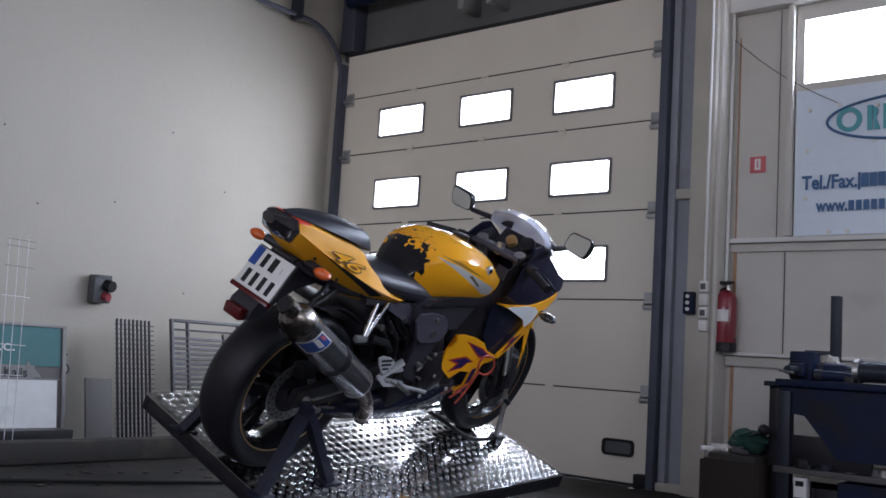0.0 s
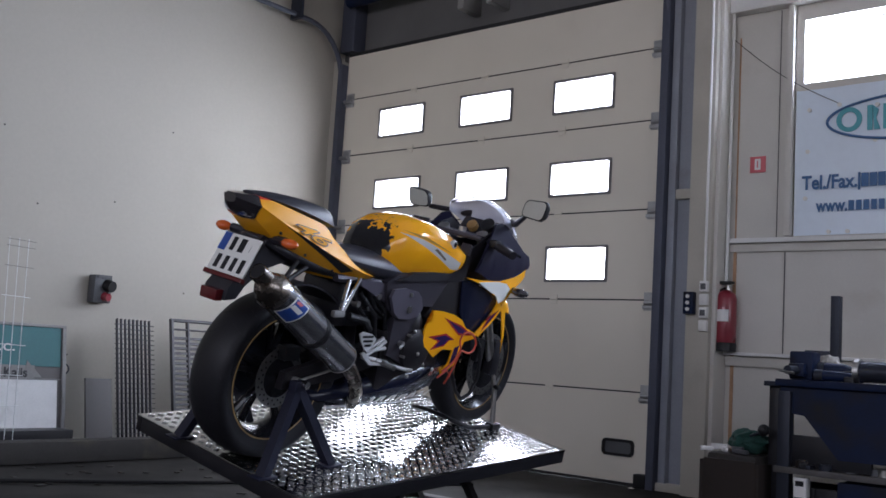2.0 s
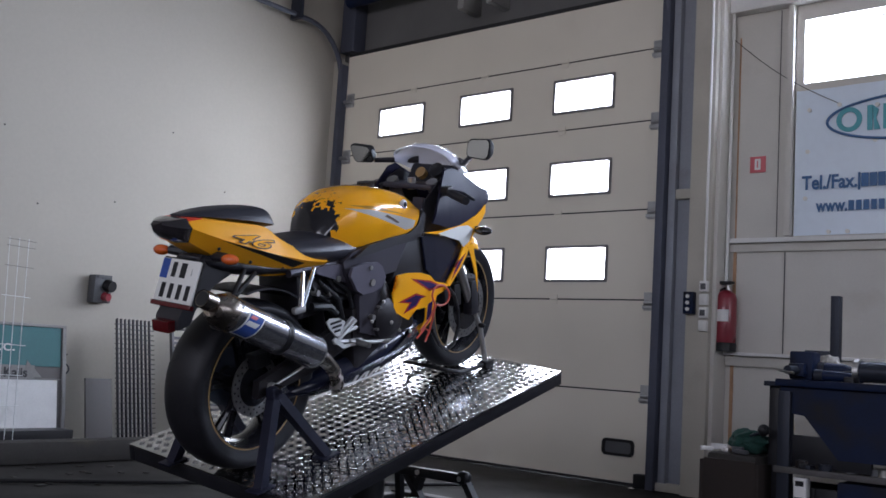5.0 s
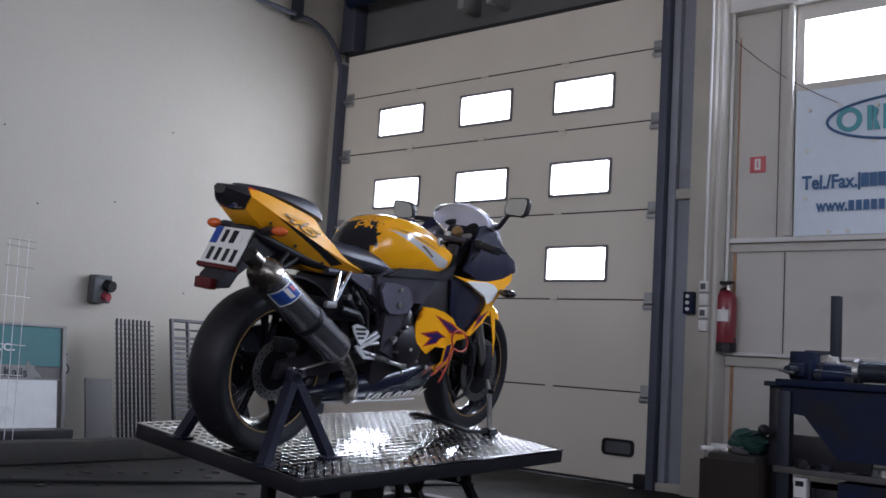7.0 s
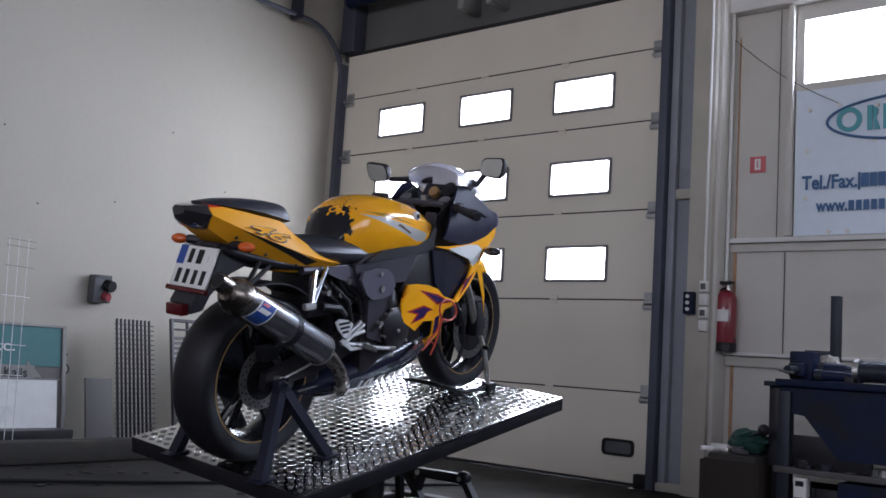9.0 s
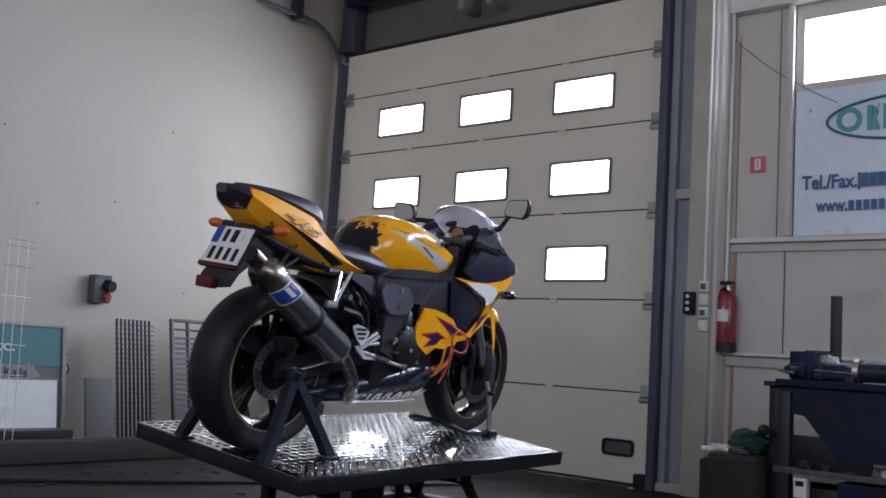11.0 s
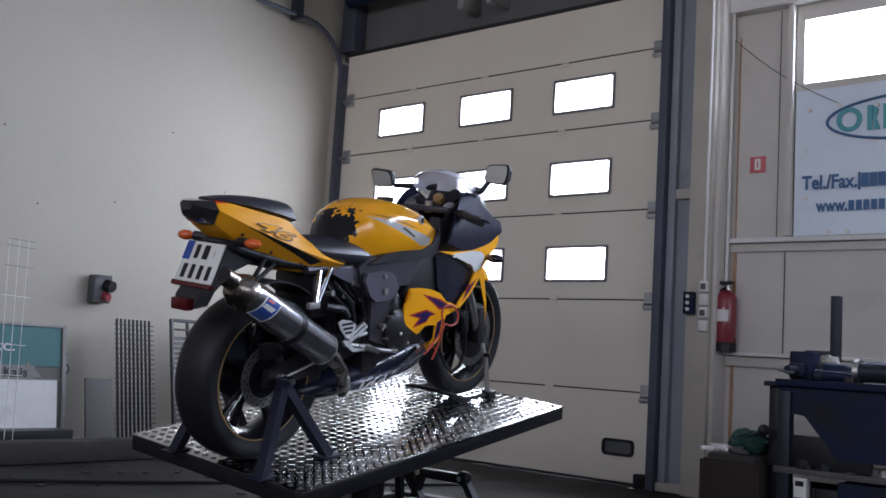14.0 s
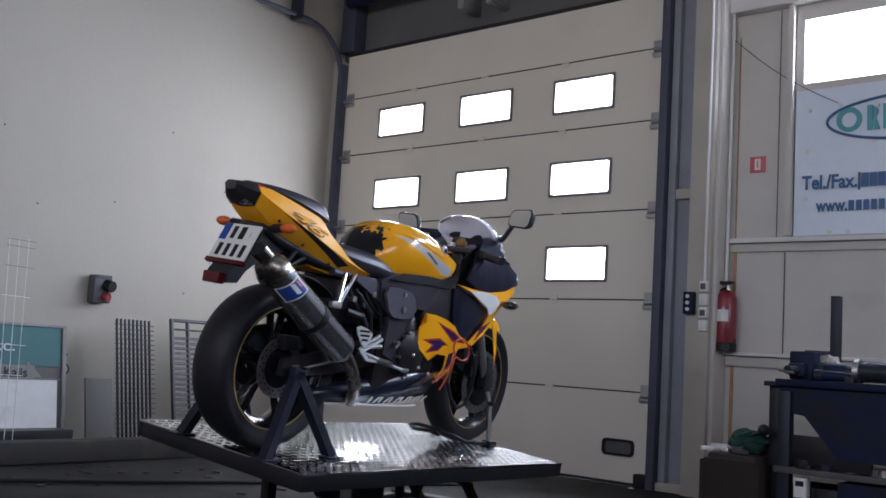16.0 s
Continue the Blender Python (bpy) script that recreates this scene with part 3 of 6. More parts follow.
def soft(ob, levels=2):
    md = ob.modifiers.new("round", "SUBSURF")
    md.levels = md.render_levels = levels
    return ob


def shell(poly, xf, side=1, thick=0.008, cuts=3):
    """A curved panel: an outline in y and z, pushed out to x = xf(y, z)."""
    bm = bmesh.new()
    bm.faces.new(ring(bm, [(0, y, z) for y, z in poly]))
    bmesh.ops.triangulate(bm, faces=bm.faces[:])
    for _ in range(2):
        bmesh.ops.subdivide_edges(bm, edges=bm.edges[:], cuts=1 if cuts < 4 else 2, use_grid_fill=True)
    for v in bm.verts:
        v.co.x = side * xf(v.co.y, v.co.z)
    bmesh.ops.recalc_face_normals(bm, faces=bm.faces)
    geo = bmesh.ops.extrude_face_region(bm, geom=bm.faces[:])
    for v in [e for e in geo["geom"] if isinstance(e, bmesh.types.BMVert)]:
        v.co.x -= side * thick
    return bm


def ball(bm, c, r, u=14, v=8):
    m = Matrix.Translation(c) @ Matrix.Diagonal((*r, 1))
    bmesh.ops.create_uvsphere(bm, u_segments=u, v_segments=v, radius=1.0, matrix=m)
    return bm


def fairing_x(y, z):
    w = np.interp(y, (0.2, 0.6, 0.95, 1.2, 1.35, 1.45, 1.53, 1.58), (0.16, 0.195, 0.205, 0.198, 0.180, 0.155, 0.115, 0.03))
    return float(w - max(0, 0.36 - z) * 0.45 - max(0, z - 0.8) * 0.25)


def wheel(name, bike, y, rad, half, label, disc_x):
    c = (0, y, rad)
    rim_r = 0.233
    bm = bmesh.new()
    hw = half * 0.82
    lathe(bm, [(rim_r - 0.012, -hw), (rim_r + 0.002, -hw), (rim_r + 0.002, -hw + 0.006), (rim_r - 0.022, -hw * 0.6), (rim_r - 0.03, 0), (rim_r - 0.022, hw * 0.6), (rim_r + 0.002, hw - 0.006), (rim_r + 0.002, hw), (rim_r - 0.012, hw), (rim_r - 0.03, hw * 0.6), (rim_r - 0.042, 0), (rim_r - 0.03, -hw * 0.6)], 56, "x", c)
    lathe(bm, [(0.018, -hw * 0.9), (0.045, -hw * 0.9), (0.05, 0), (0.045, hw * 0.9), (0.018, hw * 0.9)], 24, "x", c)
    w = part(name, bm, RIM_BLACK, bike, label)
    for k in range(5):
        a = radians(90 + 72 * k)
        for d in (-0.16, 0.16):
            p0 = Vector((0, y + 0.04 * math.cos(a), rad + 0.04 * math.sin(a)))
            p1 = Vector((0, y + (rim_r - 0.03) * math.cos(a + d), rad + (rim_r - 0.03) * math.sin(a + d)))
            part("spoke", tube(bmesh.new(), (p0, (p0 + p1) / 2, p1), (0.019, 0.013, 0.016), 8), RIM_BLACK, w)
    prof = [(rim_r - 0.004, -hw)] + [(rim_r + (rad - rim_r) * q, x * half) for q, x in ((0.16, -0.88), (0.4, -0.98), (0.6, -1.0), (0.76, -0.92), (0.88, -0.72), (0.96, -0.42), (1.0, 0), (0.96, 0.42), (0.88, 0.72), (0.76, 0.92), (0.6, 1.0), (0.4, 0.98), (0.16, 0.88))] + [(rim_r - 0.004, hw)]
    tyre = part("tyre", lathe(bmesh.new(), prof, 72, "x", c), RUBBER, w, "worn black tyre", 60)
    groove = bmesh.new()
    for k in range(22):
        a = 2 * math.pi * k / 22
        for s in (-1, 1):
            pts = []
            for q, fr in ((0.25, 0.974), (0.5, 0.921), (0.75, 0.806)):
                rr = rim_r + (rad - rim_r) * fr - 0.0022
                aa = a + 0.14 * q + (0.14 if s > 0 else 0)
                pts.append(Vector((s * half * q * 1.14, y + rr * math.cos(aa), rad + rr * math.sin(aa))))
            tube(groove, pts, 0.003, 4)
    part("tread_groove", groove, BLACK_PLASTIC, tyre, "tread grooves", 0)["kind"] = "stuff"
    for s in (-1, 1):
        part("rim_tape", lathe(bmesh.new(), [(rim_r - 0.008, s * (hw + 0.001)), (rim_r - 0.003, s * (hw + 0.001)), (rim_r - 0.003, s * (hw - 0.003)), (rim_r - 0.008, s * (hw - 0.003))], 56, "x", c), GOLD, w, "thin gold rim tape")
    for x, r in disc_x:
        bm = lathe(bmesh.new(), [(r - 0.038, x - 0.0025), (r, x - 0.0025), (r, x + 0.0025), (r - 0.038, x + 0.0025)], 40, "x", c)
        d = part("brake_disc", bm, DISC_STEEL, w, "drilled steel brake disc")
        bm = bmesh.new()
        for k in range(20):
            for q, rr in ((0, r - 0.011), (0.5, r - 0.026)):
                a = 2 * math.pi * (k + q) / 20
                p = Vector((x, y + rr * math.cos(a), rad + rr * math.sin(a)))
                tube(bm, (p - Vector((0.0031, 0, 0)), p + Vector((0.0031, 0, 0))), 0.0045, 6)
        part("drilled_hole", bm, BLACK_PLASTIC, d, "holes in the disc")["kind"] = "stuff"
        part("disc_carrier", lathe(bmesh.new(), [(0.03, x - 0.004), (r - 0.036, x - 0.004), (r - 0.036, x + 0.003), (0.03, x + 0.003)], 30, "x", c), RIM_BLACK, w)
    return w


def motorcycle():
    b = thing("motorcycle", "yellow and black sports motorcycle strapped on the tilting platform", "motorcycle", at=RIDE[0][1] @ SEAT)
    MOVING.append((b, SEAT))
    wheel("rear_wheel", b, 0.0, 0.306, 0.086, "black five-spoke rear wheel", [(0.062, 0.112)])
    wheel("front_wheel", b, 1.38, 0.30, 0.06, "black five-spoke front wheel", [(0.07, 0.15), (-0.07, 0.15)])

    # tail
    st = [(-0.262, [(0, 0.948), (0.062, 0.946), (0.086, 0.913), (0.064, 0.867), (0, 0.860)]),
          (-0.20, [(0, 0.946), (0.084, 0.936), (0.112, 0.881), (0.072, 0.826), (0, 0.818)]),
          (-0.10, [(0, 0.924), (0.100, 0.911), (0.132, 0.838), (0.066, 0.766), (0, 0.758)]),
          (0.0, [(0, 0.895), (0.102, 0.890), (0.142, 0.800), (0.062, 0.716), (0, 0.710)]),
          (0.06, [(0, 0.880), (0.102, 0.876), (0.146, 0.779), (0.064, 0.694), (0, 0.688)]),
          (0.09, [(0, 0.840), (0.106, 0.836), (0.147, 0.769), (0.066, 0.687), (0, 0.682)]),
          (0.19, [(0, 0.785), (0.114, 0.778), (0.148, 0.735), (0.076, 0.673), (0, 0.670)]),
          (0.28, [(0, 0.728), (0.122, 0.724), (0.147, 0.713), (0.106, 0.682), (0, 0.680)]),
          (0.335, [(0, 0.710), (0.130, 0.708), (0.142, 0.705), (0.124, 0.695), (0, 0.692)])]
    tail = soft(part("tail_fairing", body(st, 1.0, ((1, 0.8), (2, 1.0), (3, 0.9)), 0.9), TAIL_PAINT, b, "yellow pointed tail fairing with black slot"))
    for y, z, x in ((-0.165, 0.832, 0.096), (-0.035, 0.765, 0.106), (0.115, 0.715, 0.112)):
        part("fixing_hole", ball(bmesh.new(), (x, y, z), (0.004, 0.007, 0.006), 10, 6), BLACK_PLASTIC, tail)
    st = [(-0.335, [(0, 0.944), (0.018, 0.943), (0.030, 0.931), (0.024, 0.914), (0, 0.908)]),
          (-0.305, [(0, 0.947), (0.048, 0.945), (0.064, 0.921), (0.050, 0.884), (0, 0.876)]),
          (-0.263, [(0, 0.949), (0.062, 0.947), (0.085, 0.913), (0.063, 0.865), (0, 0.858)])]
    soft(part("tail_light", body(st, 1.0, ((1, 0.9), (2, 1.0), (3, 0.9)), 0.9), SMOKED, b, "smoked dark tail light"))
    # racing numbers on the upper flanks
    for s in (-1, 1):
        lo, hi = (Vector((s * 0.128, -0.150, 0.861)), Vector((s * 0.142, 0.015, 0.795)))
        e1 = (hi - lo).normalized() * s
        e2 = Vector((s * -0.034, 0.0, 0.080))
        e2 = (e2 - e1 * e2.dot(e1)).normalized()
        e3 = e1.cross(e2)
        o = (lo if s > 0 else hi) + e3 * 0.0045 + e2 * 0.006
        for mt, fat, up in ((BLACK_PLASTIC, 0.0026, 0.0), (YELLOW_DECAL, 0.0004, 0.0010)):
            m = Matrix.Translation(o + e3 * up) @ Matrix((e1, e2, e3)).transposed().to_4x4() @ Matrix.Diagonal((2.9, 1, 1, 1))
            letters("46", 0.058, mt, tail, m, "race_number", 0.0006, 0.55, "black outlined italic racing number", fat)
    st = [(-0.26, [(0, 0.956), (0.018, 0.955), (0.028, 0.950), (0, 0.942)]),
          (-0.16, [(0, 0.963), (0.052, 0.958), (0.078, 0.936), (0, 0.91)]),
          (-0.05, [(0, 0.959), (0.072, 0.952), (0.099, 0.914), (0, 0.88)]),
          (0.06, [(0, 0.946), (0.078, 0.938), (0.103, 0.886), (0, 0.86)]),
          (0.098, [(0, 0.936), (0.074, 0.926), (0.097, 0.874), (0, 0.85)]),
          (0.108, [(0, 0.920), (0.066, 0.910), (0.090, 0.872), (0, 0.85)])]
    soft(part("passenger_seat", body(st, 1.0, ((1, 0.3), (2, 0.6)), 0.7), VINYL, b, "black vinyl passenger pad"))
    st = [(0.10, [(0, 0.826), (0.07, 0.820), (0.095, 0.78), (0.08, 0.74), (0, 0.74)]),
          (0.18, [(0, 0.812), (0.100, 0.803), (0.130, 0.765), (0.115, 0.72), (0, 0.72)]),
          (0.32, [(0, 0.805), (0.12, 0.795), (0.155, 0.745), (0.13, 0.695), (0, 0.70)]),
          (0.45, [(0, 0.80), (0.11, 0.785), (0.152, 0.735), (0.13, 0.685), (0, 0.69)]),
          (0.60, [(0, 0.78), (0.09, 0.76), (0.142, 0.71), (0.13, 0.675), (0, 0.68)])]
    soft(part("seat", body(st, 1.04), VINYL, b, "black vinyl rider seat"))
    st = [(-0.24, [(0, 0.83), (0.05, 0.825), (0.06, 0.80), (0, 0.79)]), (-0.10, [(0, 0.79), (0.085, 0.785), (0.09, 0.74), (0, 0.72)]),
          (0.10, [(0, 0.74), (0.10, 0.73), (0.105, 0.69), (0, 0.675)]), (0.33, [(0, 0.70), (0.11, 0.70), (0.11, 0.67), (0, 0.66)])]
    soft(part("undertail", body(st, 1.05), BLACK_MATT, b, "black plastic undertail"))
    part("subframe", tube(tube(bmesh.new(), ((0.105, 0.15, 0.69), (0.115, 0.42, 0.68), (0.12, 0.56, 0.66)), 0.016, 8), ((-0.105, 0.15, 0.69), (-0.115, 0.42, 0.68), (-0.12, 0.56, 0.66)), 0.016, 8), FRAME_PAINT, b)
    # number plate hanger
    hang = [(-0.06, 0.765), (-0.20, 0.815), (-0.225, 0.79), (-0.285, 0.665), (-0.318, 0.625), (-0.325, 0.585), (-0.275, 0.59), (-0.245, 0.635), (-0.16, 0.70), (-0.05, 0.735)]
    part("plate_hanger", slab(bmesh.new(), hang, -0.055, 0.055), BLACK_MATT, b, "black plastic tail tidy arm")
    m = Matrix.Translation((0, -0.264, 0.732)) @ Matrix.Rotation(radians(-25), 4, "X") @ Matrix.Scale(0.93, 4)
    pl = part("number_plate", box(bmesh.new(), (-0.096, -0.004, -0.078), (0.096, 0.004, 0.078), 0.002, m), PLATE_WHITE, b, "white two-line number plate with blue strip")
    part("plate_holder", box(bmesh.new(), (-0.102, 0.0045, -0.094), (0.102, 0.012, 0.084), 0.003, m), BLACK_PLASTIC, pl)
    part("holder_lip", box(bmesh.new(), (-0.102, -0.008, -0.096), (0.102, 0.012, -0.079), 0.002, m), RED_LENS, pl, "dark red lower lip")
    part("blue_strip", box(bmesh.new(), (-0.095, -0.0055, 0.004), (-0.058, -0.0042, 0.076), 0, m), EU_BLUE, pl)
    for x0, x1, z0, z1 in ((-0.045, -0.012, 0.012, 0.066), (-0.002, 0.038, 0.012, 0.066), (0.056, 0.068, 0.022, 0.048), (-0.078, -0.045, -0.066, -0.012), (-0.036, -0.004, -0.066, -0.012), (0.006, 0.038, -0.066, -0.012), (0.048, 0.08, -0.066, -0.012)):
        part("bar", box(bmesh.new(), (x0 + 0.006, -0.0055, z0), (x1 - 0.006, -0.0042, z1), 0, m), BLACK_PLASTIC, pl, smooth=0)
    part("reflector", box(bmesh.new(), (-0.04, -0.352, 0.578), (0.04, -0.318, 0.618), 0.006), RED_LENS, b, "dark red rear reflector")
    for x, y, z in ((0.165, -0.185, 0.808), (-0.165, -0.185, 0.808)):
        s = 1 if x > 0 else -1
        i = part("indicator", ball(bmesh.new(), (x, y, z), (0.036, 0.022, 0.018)), AMBER, b, "amber turn signal")
        part("stalk", tube(bmesh.new(), ((s * 0.05, y + 0.03, z - 0.005), (s * 0.135, y + 0.012, z)), (0.018, 0.016), 8), BLACK_MATT, i)
    for s in (-1, 1):
        i = part("indicator", ball(bmesh.new(), (s * 0.235, 1.27, 0.685), (0.045, 0.03, 0.02)), SMOKED, b, "smoked front turn signal")
        part("stalk", tube(bmesh.new(), ((s * 0.16, 1.29, 0.69), (s * 0.21, 1.275, 0.687)), 0.013, 8), BLACK_MATT, i)

    # tank
    st = [(0.365, [(0, 0.800), (0.050, 0.792), (0.080, 0.772), (0.088, 0.748), (0.078, 0.716), (0, 0.71)]),
          (0.410, [(0, 0.885), (0.072, 0.872), (0.112, 0.842), (0.128, 0.790), (0.116, 0.722), (0, 0.71)]),
          (0.480, [(0, 0.938), (0.086, 0.922), (0.143, 0.888), (0.166, 0.812), (0.142, 0.728), (0, 0.71)]),
          (0.560, [(0, 0.955), (0.098, 0.938), (0.166, 0.900), (0.190, 0.816), (0.158, 0.733), (0, 0.71)]),
          (0.650, [(0, 0.955), (0.104, 0.936), (0.180, 0.885), (0.196, 0.812), (0.166, 0.736), (0, 0.71)]),
          (0.750, [(0, 0.940), (0.106, 0.918), (0.182, 0.860), (0.194, 0.802), (0.170, 0.738), (0, 0.71)]),
          (0.840, [(0, 0.914), (0.102, 0.892), (0.174, 0.836), (0.184, 0.794), (0.166, 0.745), (0, 0.72)]),
          (0.905, [(0, 0.884), (0.094, 0.864), (0.158, 0.818), (0.164, 0.792), (0.156, 0.766), (0, 0.75)]),
          (0.932, [(0, 0.862), (0.078, 0.848), (0.138, 0.814), (0.142, 0.798), (0.136, 0.785), (0, 0.78)])]
    soft(part("fuel_tank", body(st, 1.0, ((1, 0.45), (2, 0.7), (4, 0.9)), 0.75), TANK_PAINT, b, "glossy yellow fuel tank with silver flash and black camouflage"), 3)
    part("filler_cap", lathe(bmesh.new(), [(0.0, 0.951), (0.036, 0.949), (0.036, 0.930), (0.0, 0.930)], 24, "z", (0, 0.74, 0), False), BLACK_PLASTIC, b)
    for s in (-1, 1):
        em = part("emblem", ball(bmesh.new(), (s * 0.176, 0.757, 0.866), (0.012, 0.020, 0.020), 18, 10), SATIN_ALU, b, "small round emblem")
        part("emblem_centre", ball(bmesh.new(), (s * 0.1785, 0.757, 0.8665), (0.0122, 0.014, 0.014), 18, 10), BLACK_PLASTIC, em)
    # frame and engine
    spar = [(0.40, 0.69), (0.455, 0.722), (0.53, 0.730), (0.664, 0.738), (0.79, 0.738), (0.85, 0.76), (0.885, 0.815), (0.93, 0.87), (0.975, 0.86), (0.93, 0.80), (0.915, 0.73), (0.905, 0.65), (0.905, 0.57), (0.73, 0.60), (0.63, 0.60), (0.63, 0.56), (0.585, 0.52), (0.58, 0.36), (0.475, 0.40), (0.48, 0.55), (0.44, 0.58), (0.41, 0.64)]
    lip = [(0.44, 0.702), (0.53, 0.736), (0.664, 0.744), (0.79, 0.742), (0.855, 0.767), (0.89, 0.825), (0.91, 0.80), (0.895, 0.735), (0.84, 0.706), (0.70, 0.708), (0.55, 0.702)]
    flank = [(0.26, 0.690), (0.32, 0.694), (0.50, 0.668), (0.424, 0.606), (0.26, 0.672)]
    for s in (-1, 1):
        f = part("frame_spar", shell(spar, lambda y, z: float(np.interp(y, (0.36, 0.55, 0.9, 1.0), (0.150, 0.168, 0.165, 0.12))), s, 0.05), FRAME_PAINT, b, "dark grey cast aluminium frame spar")
        for y, z, r in ((0.535, 0.590, 0.014), (0.528, 0.650, 0.009), (0.535, 0.45, 0.011)):
            part("bolt", lathe(bmesh.new(), [(0.0, s * 0.188), (r, s * 0.188), (r, s * 0.15), (0, s * 0.15)], 12, "x", (0, y, z), False), STEEL, f)
        part("tank_trim", shell(lip, lambda y, z: 0.176, s, 0.02), BLACK_MATT, b, "black trim below the tank")
        part("side_cover", shell(flank, lambda y, z: 0.142, s, 0.02), COVER_GREY, b, "grey cover below the seat")
        part("intake_hose", ball(bmesh.new(), (s * 0.120, 0.635, 0.49), (0.062, 0.060, 0.105), 18, 12), ENGINE, b, "black bulging engine cover")
    cov = [(0.479, 0.552), (0.54, 0.550), (0.60, 0.560), (0.625, 0.595), (0.605, 0.64), (0.574, 0.663), (0.497, 0.674), (0.421, 0.668), (0.408, 0.637), (0.442, 0.576)]
    for s in (-1, 1):
        part("pivot_cover", shell(cov, lambda y, z: 0.182, s, 0.014), COVER_GREY, b, "grey rounded frame cover")
    bm = box(bmesh.new(), (-0.15, 0.45, 0.24), (0.15, 0.86, 0.50), 0.03)
    part("crankcase", bm, ENGINE, b, "black engine casing")
    part("cylinder_block", box(bmesh.new(), (-0.17, -0.12, -0.1), (0.17, 0.14, 0.16), 0.02, Matrix.Translation((0, 0.82, 0.56)) @ Matrix.Rotation(radians(-38), 4, "X")), ENGINE, b)
    part("clutch_cover", lathe(bmesh.new(), [(0.0, 0.198), (0.06, 0.196), (0.088, 0.182), (0.095, 0.15), (0, 0.15)], 32, "x", (0, 0.64, 0.42), False), ENGINE, b, "round black clutch cover")
    for k in range(6):
        a = radians(60 * k + 15)
        part("cover_bolt", lathe(bmesh.new(), [(0.0, 0.19), (0.006, 0.19), (0.006, 0.17), (0, 0.17)], 8, "x", (0, 0.64 + 0.088 * math.cos(a), 0.42 + 0.088 * math.sin(a)), False), STEEL, b)
    part("generator_cover", lathe(bmesh.new(), [(0.0, -0.195), (0.07, -0.19), (0.085, -0.15), (0, -0.15)], 28, "x", (0, 0.68, 0.42), False), ENGINE, b)
    part("radiator", box(bmesh.new(), (-0.18, -0.02, -0.16), (0.18, 0.02, 0.16), 0.008, Matrix.Translation((0, 1.03, 0.55)) @ Matrix.Rotation(radians(14), 4, "X")), BLACK_MATT, b)
    part("shock", tube(bmesh.new(), ((0, 0.38, 0.66), (0, 0.42, 0.38)), 0.032, 12), FRAME_PAINT, b)
    part("battery_cover", box(bmesh.new(), (-0.10, 0.20, 0.50), (0.10, 0.46, 0.67), 0.02), BLACK_MATT, b)
    for k in range(3):
        part("hose", tube(bmesh.new(), [(0.12, 0.24 + 0.05 * k, 0.64), (0.135, 0.27 + 0.05 * k, 0.59), (0.13, 0.33 + 0.06 * k, 0.55), (0.12, 0.42 + 0.04 * k, 0.54)], 0.009, 8), BLACK_PLASTIC, b)
    for y, z in ((0.26, 0.60), (0.33, 0.585), (0.38, 0.63)):
        part("clamp", lathe(bmesh.new(), [(0, 0.148), (0.012, 0.148), (0.012, 0.12), (0, 0.12)], 10, "x", (0, y, z), False), STEEL, b)

    # swingarm, brake, mudguard
    for s in (-1, 1):
        arm = [(-0.06, 0.285), (-0.05, 0.345), (0.10, 0.375), (0.44, 0.46), (0.52, 0.43), (0.50, 0.36), (0.2, 0.30)]
        a = part("swingarm", slab(bmesh.new(), arm, s * 0.105, s * 0.135), ENGINE, b, "dark braced swingarm")
        part("axle_nut", lathe(bmesh.new(), [(0, s * 0.158), (0.017, s * 0.158), (0.017, s * 0.13), (0, s * 0.13)], 6, "x", (0, 0.0, 0.315), False), STEEL, a)
    part("sprocket", lathe(bmesh.new(), [(0.04, -0.088), (0.105, -0.088), (0.105, -0.082), (0.04, -0.082)], 40, "x", (0, 0, 0.315)), STEEL_DARK, b, "dark steel sprocket")
    part("chain_guard", slab(bmesh.new(), [(-0.12, 0.42), (0.42, 0.52), (0.42, 0.40), (0.0, 0.37)], -0.1, -0.085), BLACK_MATT, b)
    part("brake_caliper", box(bmesh.new(), (0.05, -0.03, 0.375), (0.10, 0.05, 0.43), 0.008), BLACK_PLASTIC, b)
    part("brake_line", tube(bmesh.new(), ((0.14, 0.02, 0.315), (0.15, 0.15, 0.345), (0.16, 0.27, 0.38)), 0.005, 6), STEEL, b)
    arc = [(math.cos(radians(a)), math.sin(radians(a))) for a in range(38, 104, 6)]
    hug = [(0.345 * c, 0.315 + 0.345 * s) for c, s in arc] + [(0.338 * c, 0.315 + 0.338 * s) for c, s in arc[::-1]]
    part("rear_mudguard", slab(bmesh.new(), hug, -0.095, 0.095), BLACK_MATT, b, "black rear hugger")
    # silencer
    a, c = Vector((0.20, -0.255, 0.652)), Vector((0.195, 0.175, 0.403))
    d = (c - a).normalized()
    can = part("silencer", tube(bmesh.new(), (a, a + d * 0.006, a + d * 0.03, c - d * 0.03, c - d * 0.006, c), (0.057, 0.0595, 0.0605, 0.0605, 0.0595, 0.054), 40, True), CARBON, b, "glossy carbon silencer")
    part("end_cap", tube(bmesh.new(), (a + d * 0.012, a - d * 0.012, a - d * 0.05, a - d * 0.062), (0.0622, 0.0622, 0.045, 0.034), 36), BURNT, can, "heat-tinted steel end cap")
    o = Vector((0, 0, 0.012))
    part("outlet", tube(tube(bmesh.new(), (a - d * 0.05 + o, a - d * 0.105 + o), (0.030, 0.030), 20, False), (a - d * 0.105 + o, a - d * 0.06 + o), (0.027, 0.026), 20, True), BURNT, can, "open steel outlet pipe")
